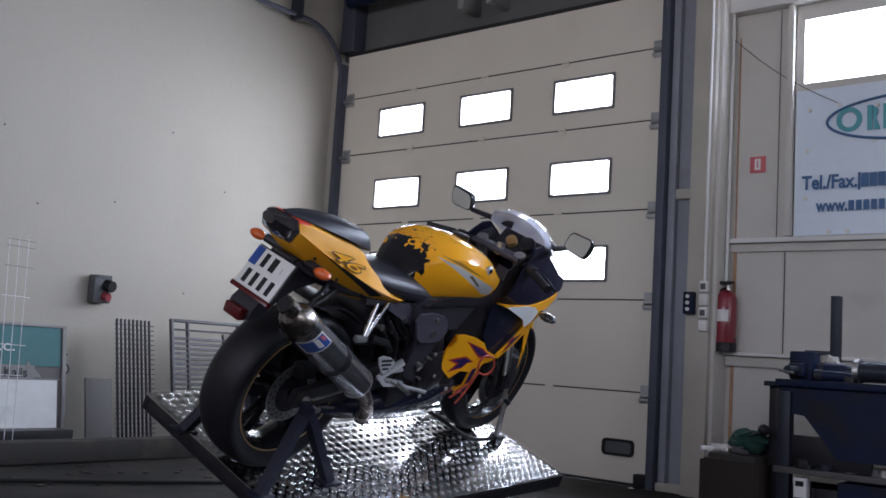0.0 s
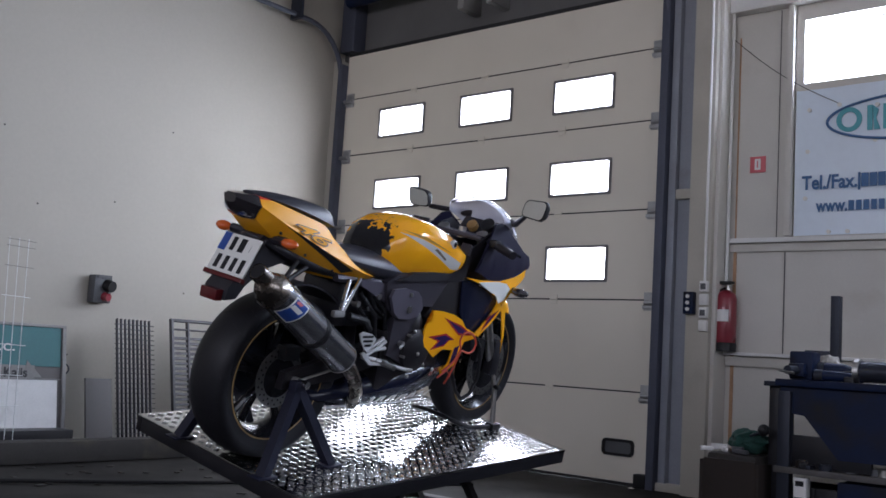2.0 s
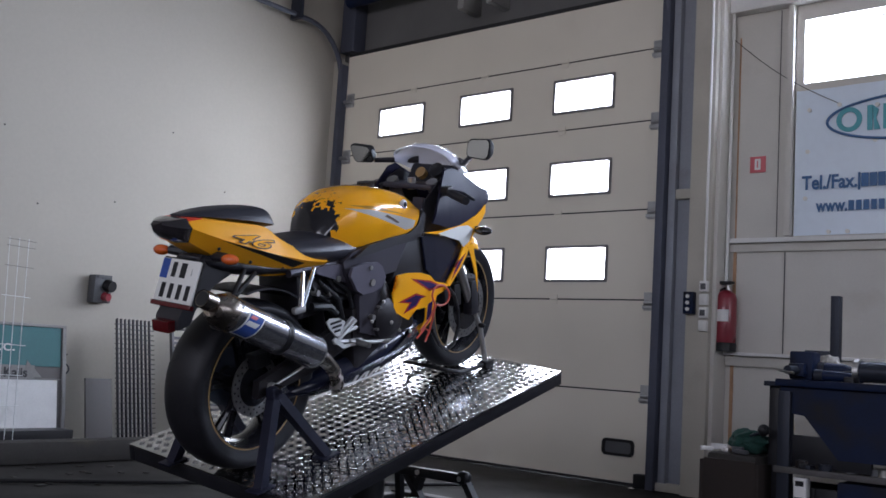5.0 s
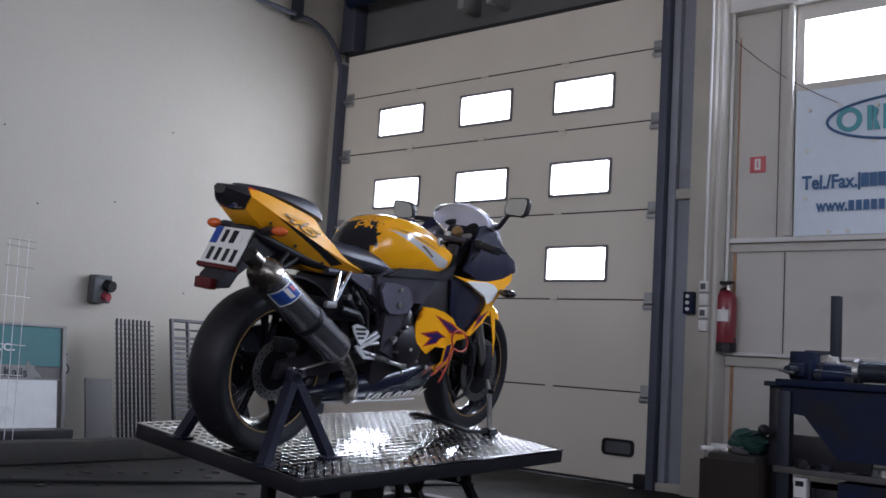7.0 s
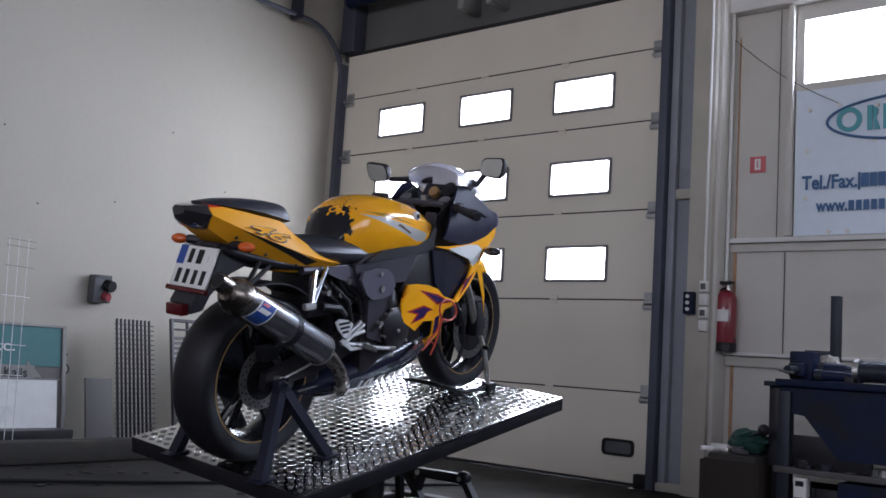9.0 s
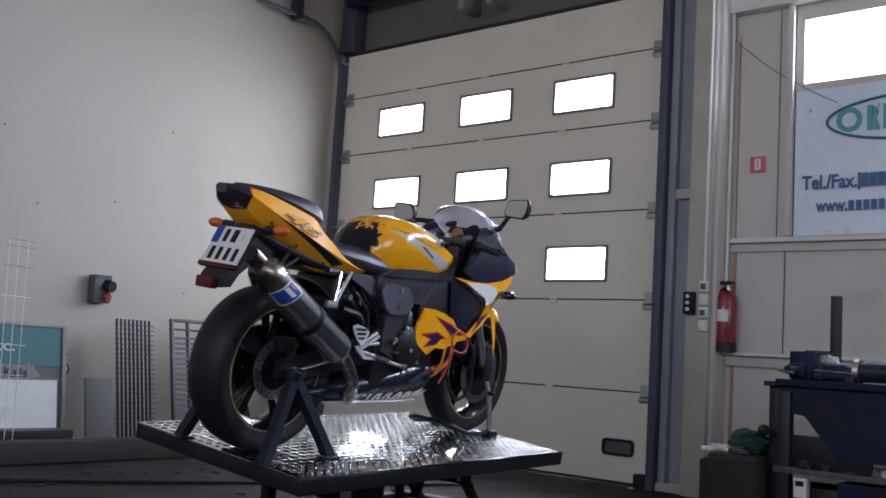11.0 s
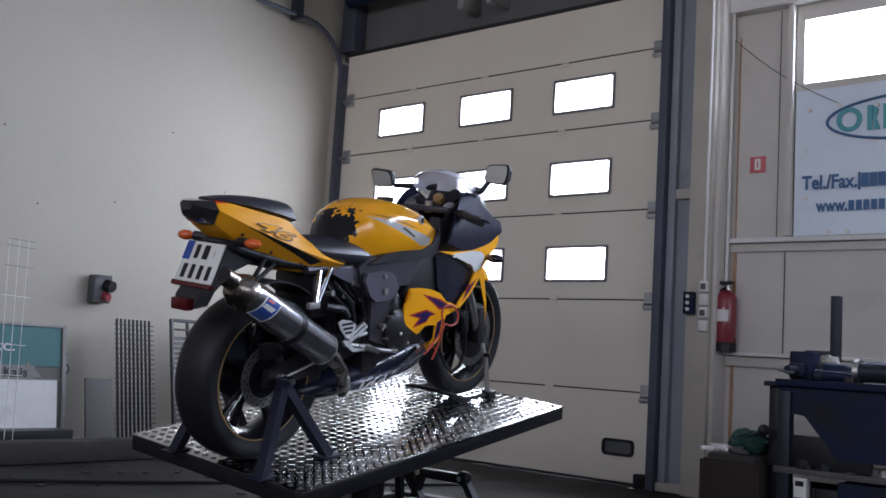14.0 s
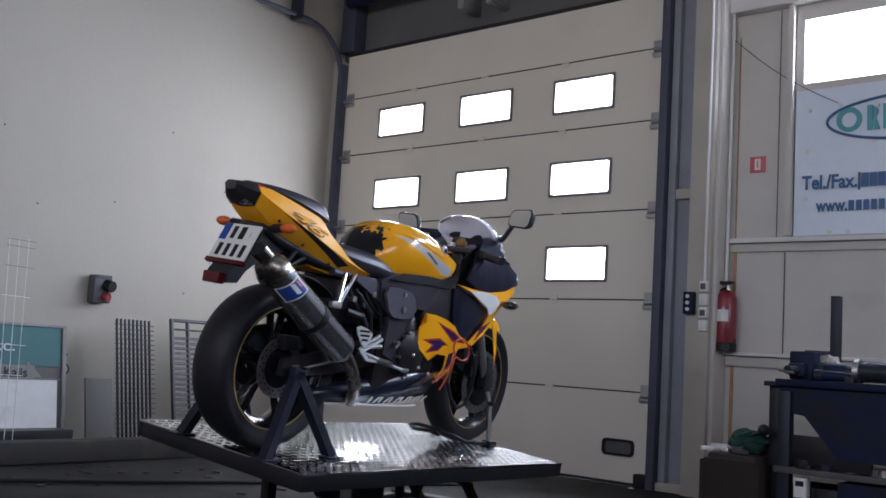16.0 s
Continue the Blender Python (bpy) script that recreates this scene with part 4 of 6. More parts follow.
    for q in (0.545, 0.575):
        p = a.lerp(c, q)
        part("strap", tube(bmesh.new(), (p - d * 0.006, p + d * 0.006), 0.0628, 40, True), BLACK_PLASTIC, can)
    part("front_cap", tube(bmesh.new(), (c - d * 0.012, c + d * 0.004, c + d * 0.03), (0.0615, 0.052, 0.03), 32), STEEL, can)
    part("link_pipe", tube(bmesh.new(), (c + d * 0.01, (0.190, 0.232, 0.362), (0.186, 0.275, 0.318), (0.180, 0.305, 0.272), (0.165, 0.325, 0.235), (0.12, 0.37, 0.205), (0.05, 0.5, 0.20)), 0.027, 18), BURNT, b, "heat-tinted link pipe")
    part("bore", tube(bmesh.new(), (a - d * 0.1062 + o, a - d * 0.075 + o), 0.0245, 20, True), BLACK_PLASTIC, can, "sooty black bore of the outlet")
    # badge on the silencer, curved with it
    up = Vector((0, 0, 1)).cross(d).normalized()
    nn = d.cross(up).normalized()

    def patch(s0, s1, a0, a1, rr, cut=0.0):
        bm = bmesh.new()
        rows = []
        for i in range(9):
            w = i / 8
            row = []
            for j in range(5):
                q = j / 4
                ang = radians(a0 + (a1 - a0) * w)
                off = s0 + (s1 - s0) * q + cut * (w - 0.5)
                row.append(a + d * off + rr * (math.cos(ang) * -up + math.sin(ang) * nn))
            rows.append(ring(bm, row))
        skin(bm, rows, False, False)
        return bm
    side = 1 if (-up).x > 0 else -1
    t0, t1 = (0, 0) if side > 0 else (180, 180)
    part("badge_edge", patch(0.038, 0.118, t0 - 66, t0 + 26, 0.0613, 0.03), PLATE_WHITE, can, "white edge of the maker's badge")
    part("badge", patch(0.044, 0.112, t0 - 61, t0 + 21, 0.0619, 0.03), EU_BLUE, can, "dark blue shield badge")
    part("badge_band", patch(0.050, 0.104, t0 - 18, t0 - 2, 0.0625, 0.012), WHITE, can)
    part("badge_mark", patch(0.062, 0.092, t0 + 6, t0 + 17, 0.0625, 0.012), RED_PRINT, can)
    # hanger struts
    for p, q, mt in (((0.135, 0.195, 0.69), (0.172, 0.137, 0.580), POLISHED), ((0.135, 0.255, 0.695), (0.172, 0.147, 0.580), POLISHED), ((0.09, -0.05, 0.74), (0.11, -0.13, 0.665), BLACK_PLASTIC), ((0.09, 0.0, 0.72), (0.11, -0.115, 0.665), BLACK_PLASTIC)):
        part("silencer_strut", rod(p, q, 0.0085, 10), mt, b, "bright polished strut" if mt is POLISHED else "")
    part("hanger_clamp", box(bmesh.new(), (0.156, 0.100, 0.556), (0.178, 0.160, 0.582), 0.008), DULL_STEEL, b)
    # foot rest
    tri = [(0.258, 0.494), (0.283, 0.503), (0.332, 0.493), (0.362, 0.474), (0.354, 0.458), (0.324, 0.428), (0.306, 0.431), (0.272, 0.468)]
    g = part("heel_guard", slab(bmesh.new(), tri, 0.178, 0.185), SATIN_ALU, b, "slotted polished heel guard")
    for k, (y0, y1, z) in enumerate(((0.277, 0.340, 0.484), (0.285, 0.340, 0.467), (0.297, 0.333, 0.450))):
        part("slot", box(bmesh.new(), (0.1845, y0, z - 0.005), (0.1865, y1, z + 0.004)), BLACK_PLASTIC, g, smooth=0)
    for poly in ([(0.312, 0.400), (0.322, 0.394), (0.446, 0.456), (0.438, 0.465)], [(0.300, 0.414), (0.312, 0.402), (0.36, 0.368), (0.46, 0.361), (0.464, 0.370), (0.368, 0.380), (0.318, 0.420)]):
        part("footrest_plate", slab(bmesh.new(), poly, 0.168, 0.176), SATIN_ALU, b, "cast alloy footrest plate")
    for y, z, x in ((0.525, 0.437, 0.186), (0.63, 0.41, 0.200), (0.62, 0.31, 0.176), (0.78, 0.335, 0.182), (0.70, 0.36, 0.182), (0.44, 0.46, 0.160), (0.60, 0.50, 0.186), (0.39, 0.52, 0.140), (0.35, 0.58, 0.135), (0.43, 0.56, 0.145)):
        part("engine_bolt", ball(bmesh.new(), (x, y, z), (0.006, 0.0085, 0.0085), 10, 6), STEEL, b)
    for y0, z0, y1, z1, r in ((0.30, 0.62, 0.40, 0.47, 0.011), (0.36, 0.63, 0.46, 0.50, 0.009), (0.24, 0.55, 0.36, 0.50, 0.016), (0.66, 0.54, 0.80, 0.56, 0.012)):
        part("engine_hose", tube(bmesh.new(), ((0.13, y0, z0), (0.15, (y0 + y1) / 2 + 0.015, (z0 + z1) / 2 + 0.012), (0.14, y1, z1)), r, 8), BLACK_PLASTIC, b)
    part("footrest_bracket", tube(tube(tube(bmesh.new(), ((0.165, 0.33, 0.42), (0.165, 0.43, 0.47)), 0.009, 8), ((0.165, 0.33, 0.42), (0.165, 0.45, 0.43)), 0.009, 8), ((0.165, 0.32, 0.40), (0.165, 0.48, 0.37)), 0.009, 8), DULL_STEEL, b, "bare metal footrest bracket")
    part("footrest", tube(bmesh.new(), ((0.16, 0.44, 0.375), (0.245, 0.43, 0.372)), (0.012, 0.01), 10), STEEL, b)
    part("brake_pedal", tube(bmesh.new(), ((0.17, 0.40, 0.385), (0.185, 0.50, 0.36), (0.19, 0.58, 0.345), (0.21, 0.60, 0.345)), 0.008, 8), DULL_STEEL, b)
    part("footrest", tube(bmesh.new(), ((-0.16, 0.44, 0.375), (-0.245, 0.43, 0.372)), (0.012, 0.01), 10), STEEL, b)

    # fairings
    left_piece = [(0.681, 0.591), (0.751, 0.588), (0.83, 0.575), (0.897, 0.552), (0.935, 0.517), (1.03, 0.488), (1.035, 0.47), (0.945, 0.455), (0.915, 0.40), (0.905, 0.355), (0.861, 0.303), (0.842, 0.325), (0.865, 0.37), (0.87, 0.42), (0.80, 0.425), (0.762, 0.425), (0.745, 0.393), (0.651, 0.449), (0.651, 0.525), (0.70, 0.562)]
    arm_piece = [(1.03, 0.492), (1.05, 0.472), (1.14, 0.533), (1.20, 0.588), (1.228, 0.625), (1.20, 0.66), (1.165, 0.625), (1.13, 0.572)]
    upper = [(0.864, 0.735), (0.99, 0.708), (1.136, 0.661), (1.205, 0.615), (1.25, 0.655), (1.31, 0.70), (1.40, 0.745), (1.40, 0.78), (1.29, 0.748), (1.137, 0.726), (0.993, 0.726)]
    wedge = [(0.96, 0.718), (1.0, 0.703), (1.129, 0.66), (1.161, 0.627), (1.212, 0.645), (1.247, 0.693), (1.20, 0.716), (1.129, 0.724)]
    inner = [(0.876, 0.715), (0.903, 0.572), (0.955, 0.522), (1.05, 0.475), (1.185, 0.61), (1.18, 0.65), (1.05, 0.69), (0.92, 0.716)]
    cowl = [(0.93, 0.765), (0.97, 0.82), (1.03, 0.90), (1.09, 0.970), (1.14, 0.980), (1.226, 0.940), (1.367, 0.862), (1.47, 0.835), (1.50, 0.80), (1.40, 0.772), (1.29, 0.744), (1.15, 0.724), (1.06, 0.726)]
    for s in (-1, 1):
        part("side_fairing", shell(left_piece, fairing_x, s), SIDE_PAINT, b, "yellow side fairing with red and purple flames")
        part("fairing_arm", shell(arm_piece, lambda y, z: fairing_x(y, z) - 0.002, s), SIDE_PAINT, b, "yellow fairing arm")
        part("upper_fairing", shell(upper, fairing_x, s), YELLOW_PLAIN, b, "yellow upper fairing strip")
        part("white_flash", shell(wedge, lambda y, z: fairing_x(y, z) + 0.0025, s, 0.004), PLATE_WHITE, b, "white angular flash")
        part("duct_panel", shell(inner, lambda y, z: fairing_x(y, z) - 0.022, s), NAVY_LACQUER, b, "dark navy duct panel")
        part("inner_panel", shell([(0.90, 0.70), (0.95, 0.84), (1.08, 0.93), (1.16, 0.955), (1.30, 0.89), (1.36, 0.78), (1.15, 0.69)], lambda y, z: 0.135 + 0.05 * max(0, z - 0.85), s, 0.006), BLACK_MATT, b, "black inner cowl panel")
        part("cowl_side", shell(cowl, lambda y, z: fairing_x(y, z) - 0.005, s), COWL_MATT, b, "dark navy front cowl")
    st = [(1.24, [(0, 0.955), (0.11, 0.945), (0.160, 0.890), (0.155, 0.78), (0, 0.75)]), (1.36, [(0, 0.912), (0.10, 0.898), (0.148, 0.850), (0.14, 0.775), (0, 0.75)]),
          (1.45, [(0, 0.868), (0.07, 0.862), (0.115, 0.832), (0.10, 0.785), (0, 0.77)]), (1.52, [(0, 0.835), (0.02, 0.832), (0.03, 0.82), (0.02, 0.80), (0, 0.795)])]
    soft(part("nose_cowl", body(st, 1.03), COWL_MATT, b, "dark navy nose cowl"))
    part("headlight", ball(bmesh.new(), (0.075, 1.43, 0.846), (0.04, 0.035, 0.018)), SMOKED, b)
    part("headlight", ball(bmesh.new(), (-0.075, 1.43, 0.846), (0.04, 0.035, 0.018)), SMOKED, b)
    # screen
    bm = bmesh.new()
    rows = []
    for y, zc, w, zs in ((1.09, 1.064, 0.15, 1.002), (1.15, 1.073, 0.156, 0.985), (1.22, 1.062, 0.150, 0.958), (1.30, 1.015, 0.138, 0.925), (1.39, 0.945, 0.10, 0.89)):
        rows.append(ring(bm, [(w * math.sin(radians(-90 + 15 * k)), y + (0.05 * (abs(k - 6) / 6) ** 2 if y < 1.1 else 0), zs + (zc - zs) * math.cos(radians(-90 + 15 * k))) for k in range(13)]))
    skin(bm, rows, False, False)
    scr = part("windscreen", bm, SCREEN, b, "tinted bubble windscreen")
    md = scr.modifiers.new("thickness", "SOLIDIFY")
    md.thickness = 0.003
    scr.visible_shadow = False
    for a0, a1 in ((-62, -30), (-24, -4)):
        bm = bmesh.new()
        rows = [ring(bm, [(w * math.sin(radians(a0 + (a1 - a0) * k / 6)), y, zs - 0.006 + (zc - zs) * math.cos(radians(a0 + (a1 - a0) * k / 6))) for k in range(7)]) for y, zc, w, zs in ((1.122, 1.069, 0.1535, 0.992), (1.142, 1.0722, 0.1555, 0.987))]
        skin(bm, rows, False, False)
        part("sticker", bm, BLACK_PLASTIC, scr, "dark lettering bar")
    # dash
    part("dash_panel", box(bmesh.new(), (-0.13, -0.02, -0.05), (0.13, 0.03, 0.05), 0.015, Matrix.Translation((0.02, 1.21, 0.925)) @ Matrix.Rotation(radians(-35), 4, "X")), BLACK_MATT, b, "black instrument panel")
    for x, r in ((0.062, 0.028), (-0.022, 0.019)):
        m = Matrix.Translation((x, 1.178, 0.945 if x > 0 else 0.93)) @ Matrix.Rotation(radians(-35), 4, "X")
        bm = lathe(bmesh.new(), [(0, -0.022), (r, -0.022), (r + 0.006, -0.026), (r + 0.006, 0.0), (0, 0.0)], 24, "y", (0, 0, 0), False)
        bmesh.ops.transform(bm, matrix=m, verts=bm.verts)
        part("gauge", bm, BLACK_PLASTIC if x > 0 else GOLD, b, "round instrument dial")
    part("ignition_lock", lathe(bmesh.new(), [(0, 0.93), (0.018, 0.93), (0.018, 0.88), (0, 0.88)], 16, "z", (0, 1.06, 0), False), STEEL, b)
    part("warning_lamp", ball(bmesh.new(), (0.055, 1.150, 0.885), (0.018, 0.008, 0.009)), RED, b)
    part("top_yoke", box(bmesh.new(), (-0.13, 1.02, 0.885), (0.13, 1.12, 0.91), 0.012), FRAME_PAINT, b)
    for s in (-1, 1):
        h = part("handlebar", tube(bmesh.new(), ((s * 0.11, 1.08, 0.895), (s * 0.20, 1.04, 0.885), (s * 0.335, 0.97, 0.865)), (0.012, 0.013, 0.013), 10), BLACK_PLASTIC, b)
        part("grip", tube(bmesh.new(), ((s * 0.225, 1.027, 0.881), (s * 0.34, 0.967, 0.864)), 0.018, 12), BLACK_MATT, h, "black rubber grip")
        part("lever", tube(bmesh.new(), ((s * 0.17, 1.09, 0.885), (s * 0.26, 1.08, 0.875), (s * 0.345, 1.02, 0.862)), (0.008, 0.007, 0.006), 8), STEEL_DARK, h)
        part("switch_box", box(bmesh.new(), (-0.02, -0.02, -0.018), (0.02, 0.02, 0.02), 0.006, Matrix.Translation((s * 0.195, 1.042, 0.886))), BLACK_PLASTIC, h)
        part("fork_leg", tube(tube(bmesh.new(), ((s * 0.105, 1.06, 0.92), (s * 0.105, 1.22, 0.61)), 0.026, 14), ((s * 0.105, 1.22, 0.61), (s * 0.105, 1.365, 0.31)), 0.021, 14), STEEL, b, "steel upside-down fork leg")
        part("fork_foot", box(bmesh.new(), (s * 0.105 - 0.026, 1.335, 0.265), (s * 0.105 + 0.026, 1.40, 0.43), 0.012), BLACK_MATT, b)
        part("brake_caliper", box(bmesh.new(), (s * 0.082 - 0.022, 1.235, 0.325), (s * 0.082 + 0.022, 1.295, 0.43), 0.012), BLACK_PLASTIC, b)
        # mirrors
        mx, my, mz = (0.345, 1.055, 1.070) if s > 0 else (-0.335, 1.14, 1.012)
        m = Matrix.Translation((mx, my, mz)) @ Matrix.Rotation(radians(-14 if s > 0 else -9), 4, "Z") @ Matrix.Rotation(radians(-6 if s > 0 else 14), 4, "X")
        out = [(s * (x + 0.10 * z), z * (1 + 1.2 * x)) for x, z in rounded(-0.068, 0.068, -0.042, 0.042, 0.026, 5)]
        bm = bmesh.new()
        skin(bm, [ring(bm, [(x, 0.0, z) for x, z in out]), ring(bm, [(x, 0.012, z) for x, z in out]), ring(bm, [(x * 0.7, 0.042, z * 0.7) for x, z in out])])
        bmesh.ops.transform(bm, matrix=m, verts=bm.verts)
        mi = part("mirror", bm, BLACK_PLASTIC, b, "black rear-view mirror")
        bm = slab(bmesh.new(), [(x * 0.91, z * 0.88) for x, z in out], -0.003, 0.0, "y")
        bmesh.ops.transform(bm, matrix=m, verts=bm.verts)
        part("mirror_glass", bm, MIRROR, mi, "silvered mirror glass", 0)
        part("mirror_arm", tube(bmesh.new(), ((s * 0.11, 1.27, 0.985), (s * 0.17, 1.22, 0.985), (mx - s * 0.05, my + 0.03, mz - 0.03)), (0.020, 0.013, 0.011), 8), BLACK_MATT, mi)
    # front mudguard
    for a0, a1, w in ((66, 128, 0.062),):
        bm = bmesh.new()
        rows = []
        for k in range(13):
            a = radians(a0 + (a1 - a0) * k / 12)
            rows.append(ring(bm, [(w * math.sin(radians(q)), 1.38 + (0.315 + 0.022 * math.cos(radians(q))) * math.cos(a), 0.30 + (0.315 + 0.022 * math.cos(radians(q)) - 0.05 * abs(math.sin(radians(q))) ** 3) * math.sin(a)) for q in range(-100, 101, 20)]))
        skin(bm, rows, False, False)
        fm = part("front_mudguard", bm, YELLOW_PLAIN, b, "yellow front mudguard")
        md = fm.modifiers.new("thickness", "SOLIDIFY")
        md.thickness = 0.004
        for s in (-1, 1):
            part("mudguard_arm", shell([(1.30, 0.60), (1.345, 0.61), (1.385, 0.46), (1.385, 0.37), (1.37, 0.45), (1.325, 0.56)], lambda y, z: 0.132, s, 0.004), YELLOW_PLAIN, fm)
    # belly pan
    st = [(0.14, [(0, 0.245), (0.06, 0.24), (0.075, 0.21), (0.05, 0.185), (0, 0.18)]), (0.38, [(0, 0.30), (0.11, 0.29), (0.14, 0.23), (0.10, 0.172), (0, 0.165)]),
          (0.66, [(0, 0.36), (0.15, 0.35), (0.172, 0.28), (0.14, 0.192), (0, 0.18)]), (0.86, [(0, 0.38), (0.15, 0.365), (0.165, 0.30), (0.12, 0.215), (0, 0.20)]), (0.97, [(0, 0.36), (0.10, 0.35), (0.11, 0.30), (0.07, 0.25), (0, 0.24)])]
    bp = soft(part("belly_pan", body(st, 1.05), NAVY_LACQUER, b, "dark navy belly pan with white lettering bars"))
    def pan_x(yy, zz):
        return float(np.interp(yy, (0.38, 0.66, 0.86), (0.142, 0.168, 0.163)) - (0.245 - zz) * 0.55 + 0.004)
    for k in range(12):
        y, z0 = 0.47 + 0.030 * k, 0.196 + 0.0015 * k
        lean = 0.020 if k % 2 else 0.004
        part("bar", shell([(y, z0), (y + 0.011, z0 + 0.001), (y + 0.011 + lean, z0 + 0.026), (y + lean, z0 + 0.025)], pan_x, 1, 0.003, 2), PLATE_WHITE, bp, smooth=0)
    part("pan_edge", tube(bmesh.new(), [(pan_x(y, 0.19) - 0.012, y, 0.186 + 0.02 * max(0, y - 0.6)) for y in [0.24 + 0.08 * k for k in range(8)]], 0.004, 8), SATIN_ALU, bp, "bright lower edge")
    # window reflection on the pan, put in as a polished strip
    part("reflection_strip", shell([(0.66, 0.275), (0.72, 0.30), (0.80, 0.338), (0.87, 0.350), (0.84, 0.325), (0.74, 0.285)], lambda yy, zz: float(np.interp(yy, (0.6, 0.9), (0.182, 0.178))), 1, 0.003), POLISHED, bp, "bright strip drawn as a window reflection")
    # red strap round the fairing
    ell = [(0.218, 0.955 + 0.066 * math.cos(a), 0.455 + 0.046 * math.sin(a) - 0.2 * 0.066 * math.cos(a)) for a in [radians(-130 - 30 * k) for k in range(13)]]
    loop = [(0.205, 0.80, 0.325), (0.212, 0.86, 0.352), (0.215, 0.90, 0.395)] + ell + [(0.212, 0.90, 0.36), (0.208, 0.87, 0.30), (0.20, 0.85, 0.265)]
    fine = []
    for p, q in zip(loop, loop[1:]):
        fine += [Vector(p).lerp(Vector(q), k / 4) for k in range(4)]
    fine = [sum(fine[max(0, i - 2):i + 3], Vector()) / len(fine[max(0, i - 2):i + 3]) for i in range(len(fine))]
    part("cable", tube(bmesh.new(), fine, 0.0042, 8), CABLE_RED, b, "looped red cable")
    part("cable", tube(bmesh.new(), [(0.20, 0.80, 0.302), (0.208, 0.85, 0.335), (0.205, 0.885, 0.31), (0.20, 0.86, 0.272)], 0.004, 8), CABLE_RED, b)
    hose = [(0.215, 1.015, 0.475), (0.215, 1.062, 0.430), (0.213, 1.092, 0.36), (0.210, 1.10, 0.28), (0.205, 1.07, 0.215), (0.20, 1.02, 0.195), (0.20, 0.96, 0.235), (0.20, 0.91, 0.31)]
    part("hanging_hose", tube(bmesh.new(), hose, 0.0085, 10), BLACK_PLASTIC, b, "black hose hanging in a loop")
    return b


motorcycle()


def wheel_stand(s):
    st = thing("rear_wheel_stand", "slate blue A-frame stand bolted to the tread plate", "stand", "rear wheel stands", at=RIDE[0][1] @ SEAT)
    MOVING.append((st, SEAT))
    top = Vector((s * 0.165, -0.010, 0.30))
    for y in (-0.140, 0.205):
        foot = Vector((s * (0.205 if s > 0 else 0.235), y, 0.0))
        d = (top - foot).normalized()
        bm = tube(bmesh.new(), (foot, top - d * 0.02), 0.026, 4)
        part("leg", bm, STAND_BLUE, st, smooth=20)
        part("foot", box(bmesh.new(), foot - Vector((0.03, 0.045, 0)), foot + Vector((0.03, 0.045, 0.006)), 0.001), STAND_BLUE, st)
    part("head", box(bmesh.new(), (s * 0.168 - 0.018, -0.038, 0.255), (s * 0.168 + 0.018, 0.018, 0.325), 0.005), STAND_BLUE, st)
    part("spool", lathe(bmesh.new(), [(0.0, s * 0.205), (0.014, s * 0.205), (0.014, s * 0.15), (0, s * 0.15)], 14, "x", (0, 0.0, 0.315), False), POLISHED, st, "bright axle spool")


for s in (1, -1):
    wheel_stand(s)


def front_stand():
    st = thing("front_stand", "black front paddock stand with bright posts under the fork", "stand", at=RIDE[0][1] @ SEAT)
    MOVING.append((st, SEAT))
    base = [(0.155, 1.46, 0.022), (0.155, 1.32, 0.022), (0.15, 1.22, 0.03), (0.12, 1.14, 0.055), (0.06, 1.11, 0.07), (-0.06, 1.11, 0.07), (-0.12, 1.14, 0.055), (-0.15, 1.22, 0.03), (-0.155, 1.32, 0.022), (-0.155, 1.46, 0.022)]
    part("base", tube(bmesh.new(), base, 0.010, 10), BLACK_STEEL, st)
    for s in (1, -1):
        part("post", tube(bmesh.new(), ((s * 0.155, 1.415, 0.02), (s * 0.135, 1.40, 0.20), (s * 0.12, 1.385, 0.262)), (0.013, 0.012, 0.010), 12), STEEL, st, "bright steel post")
        part("rubber_foot", box(bmesh.new(), (s * 0.155 - 0.024, 1.385, 0.0), (s * 0.155 + 0.024, 1.455, 0.035), 0.008), BLACK_PLASTIC, st)
        part("wing_screw", ball(bmesh.new(), (s * 0.15, 1.39, 0.21), (0.02, 0.012, 0.012)), BLACK_PLASTIC, st)


front_stand()

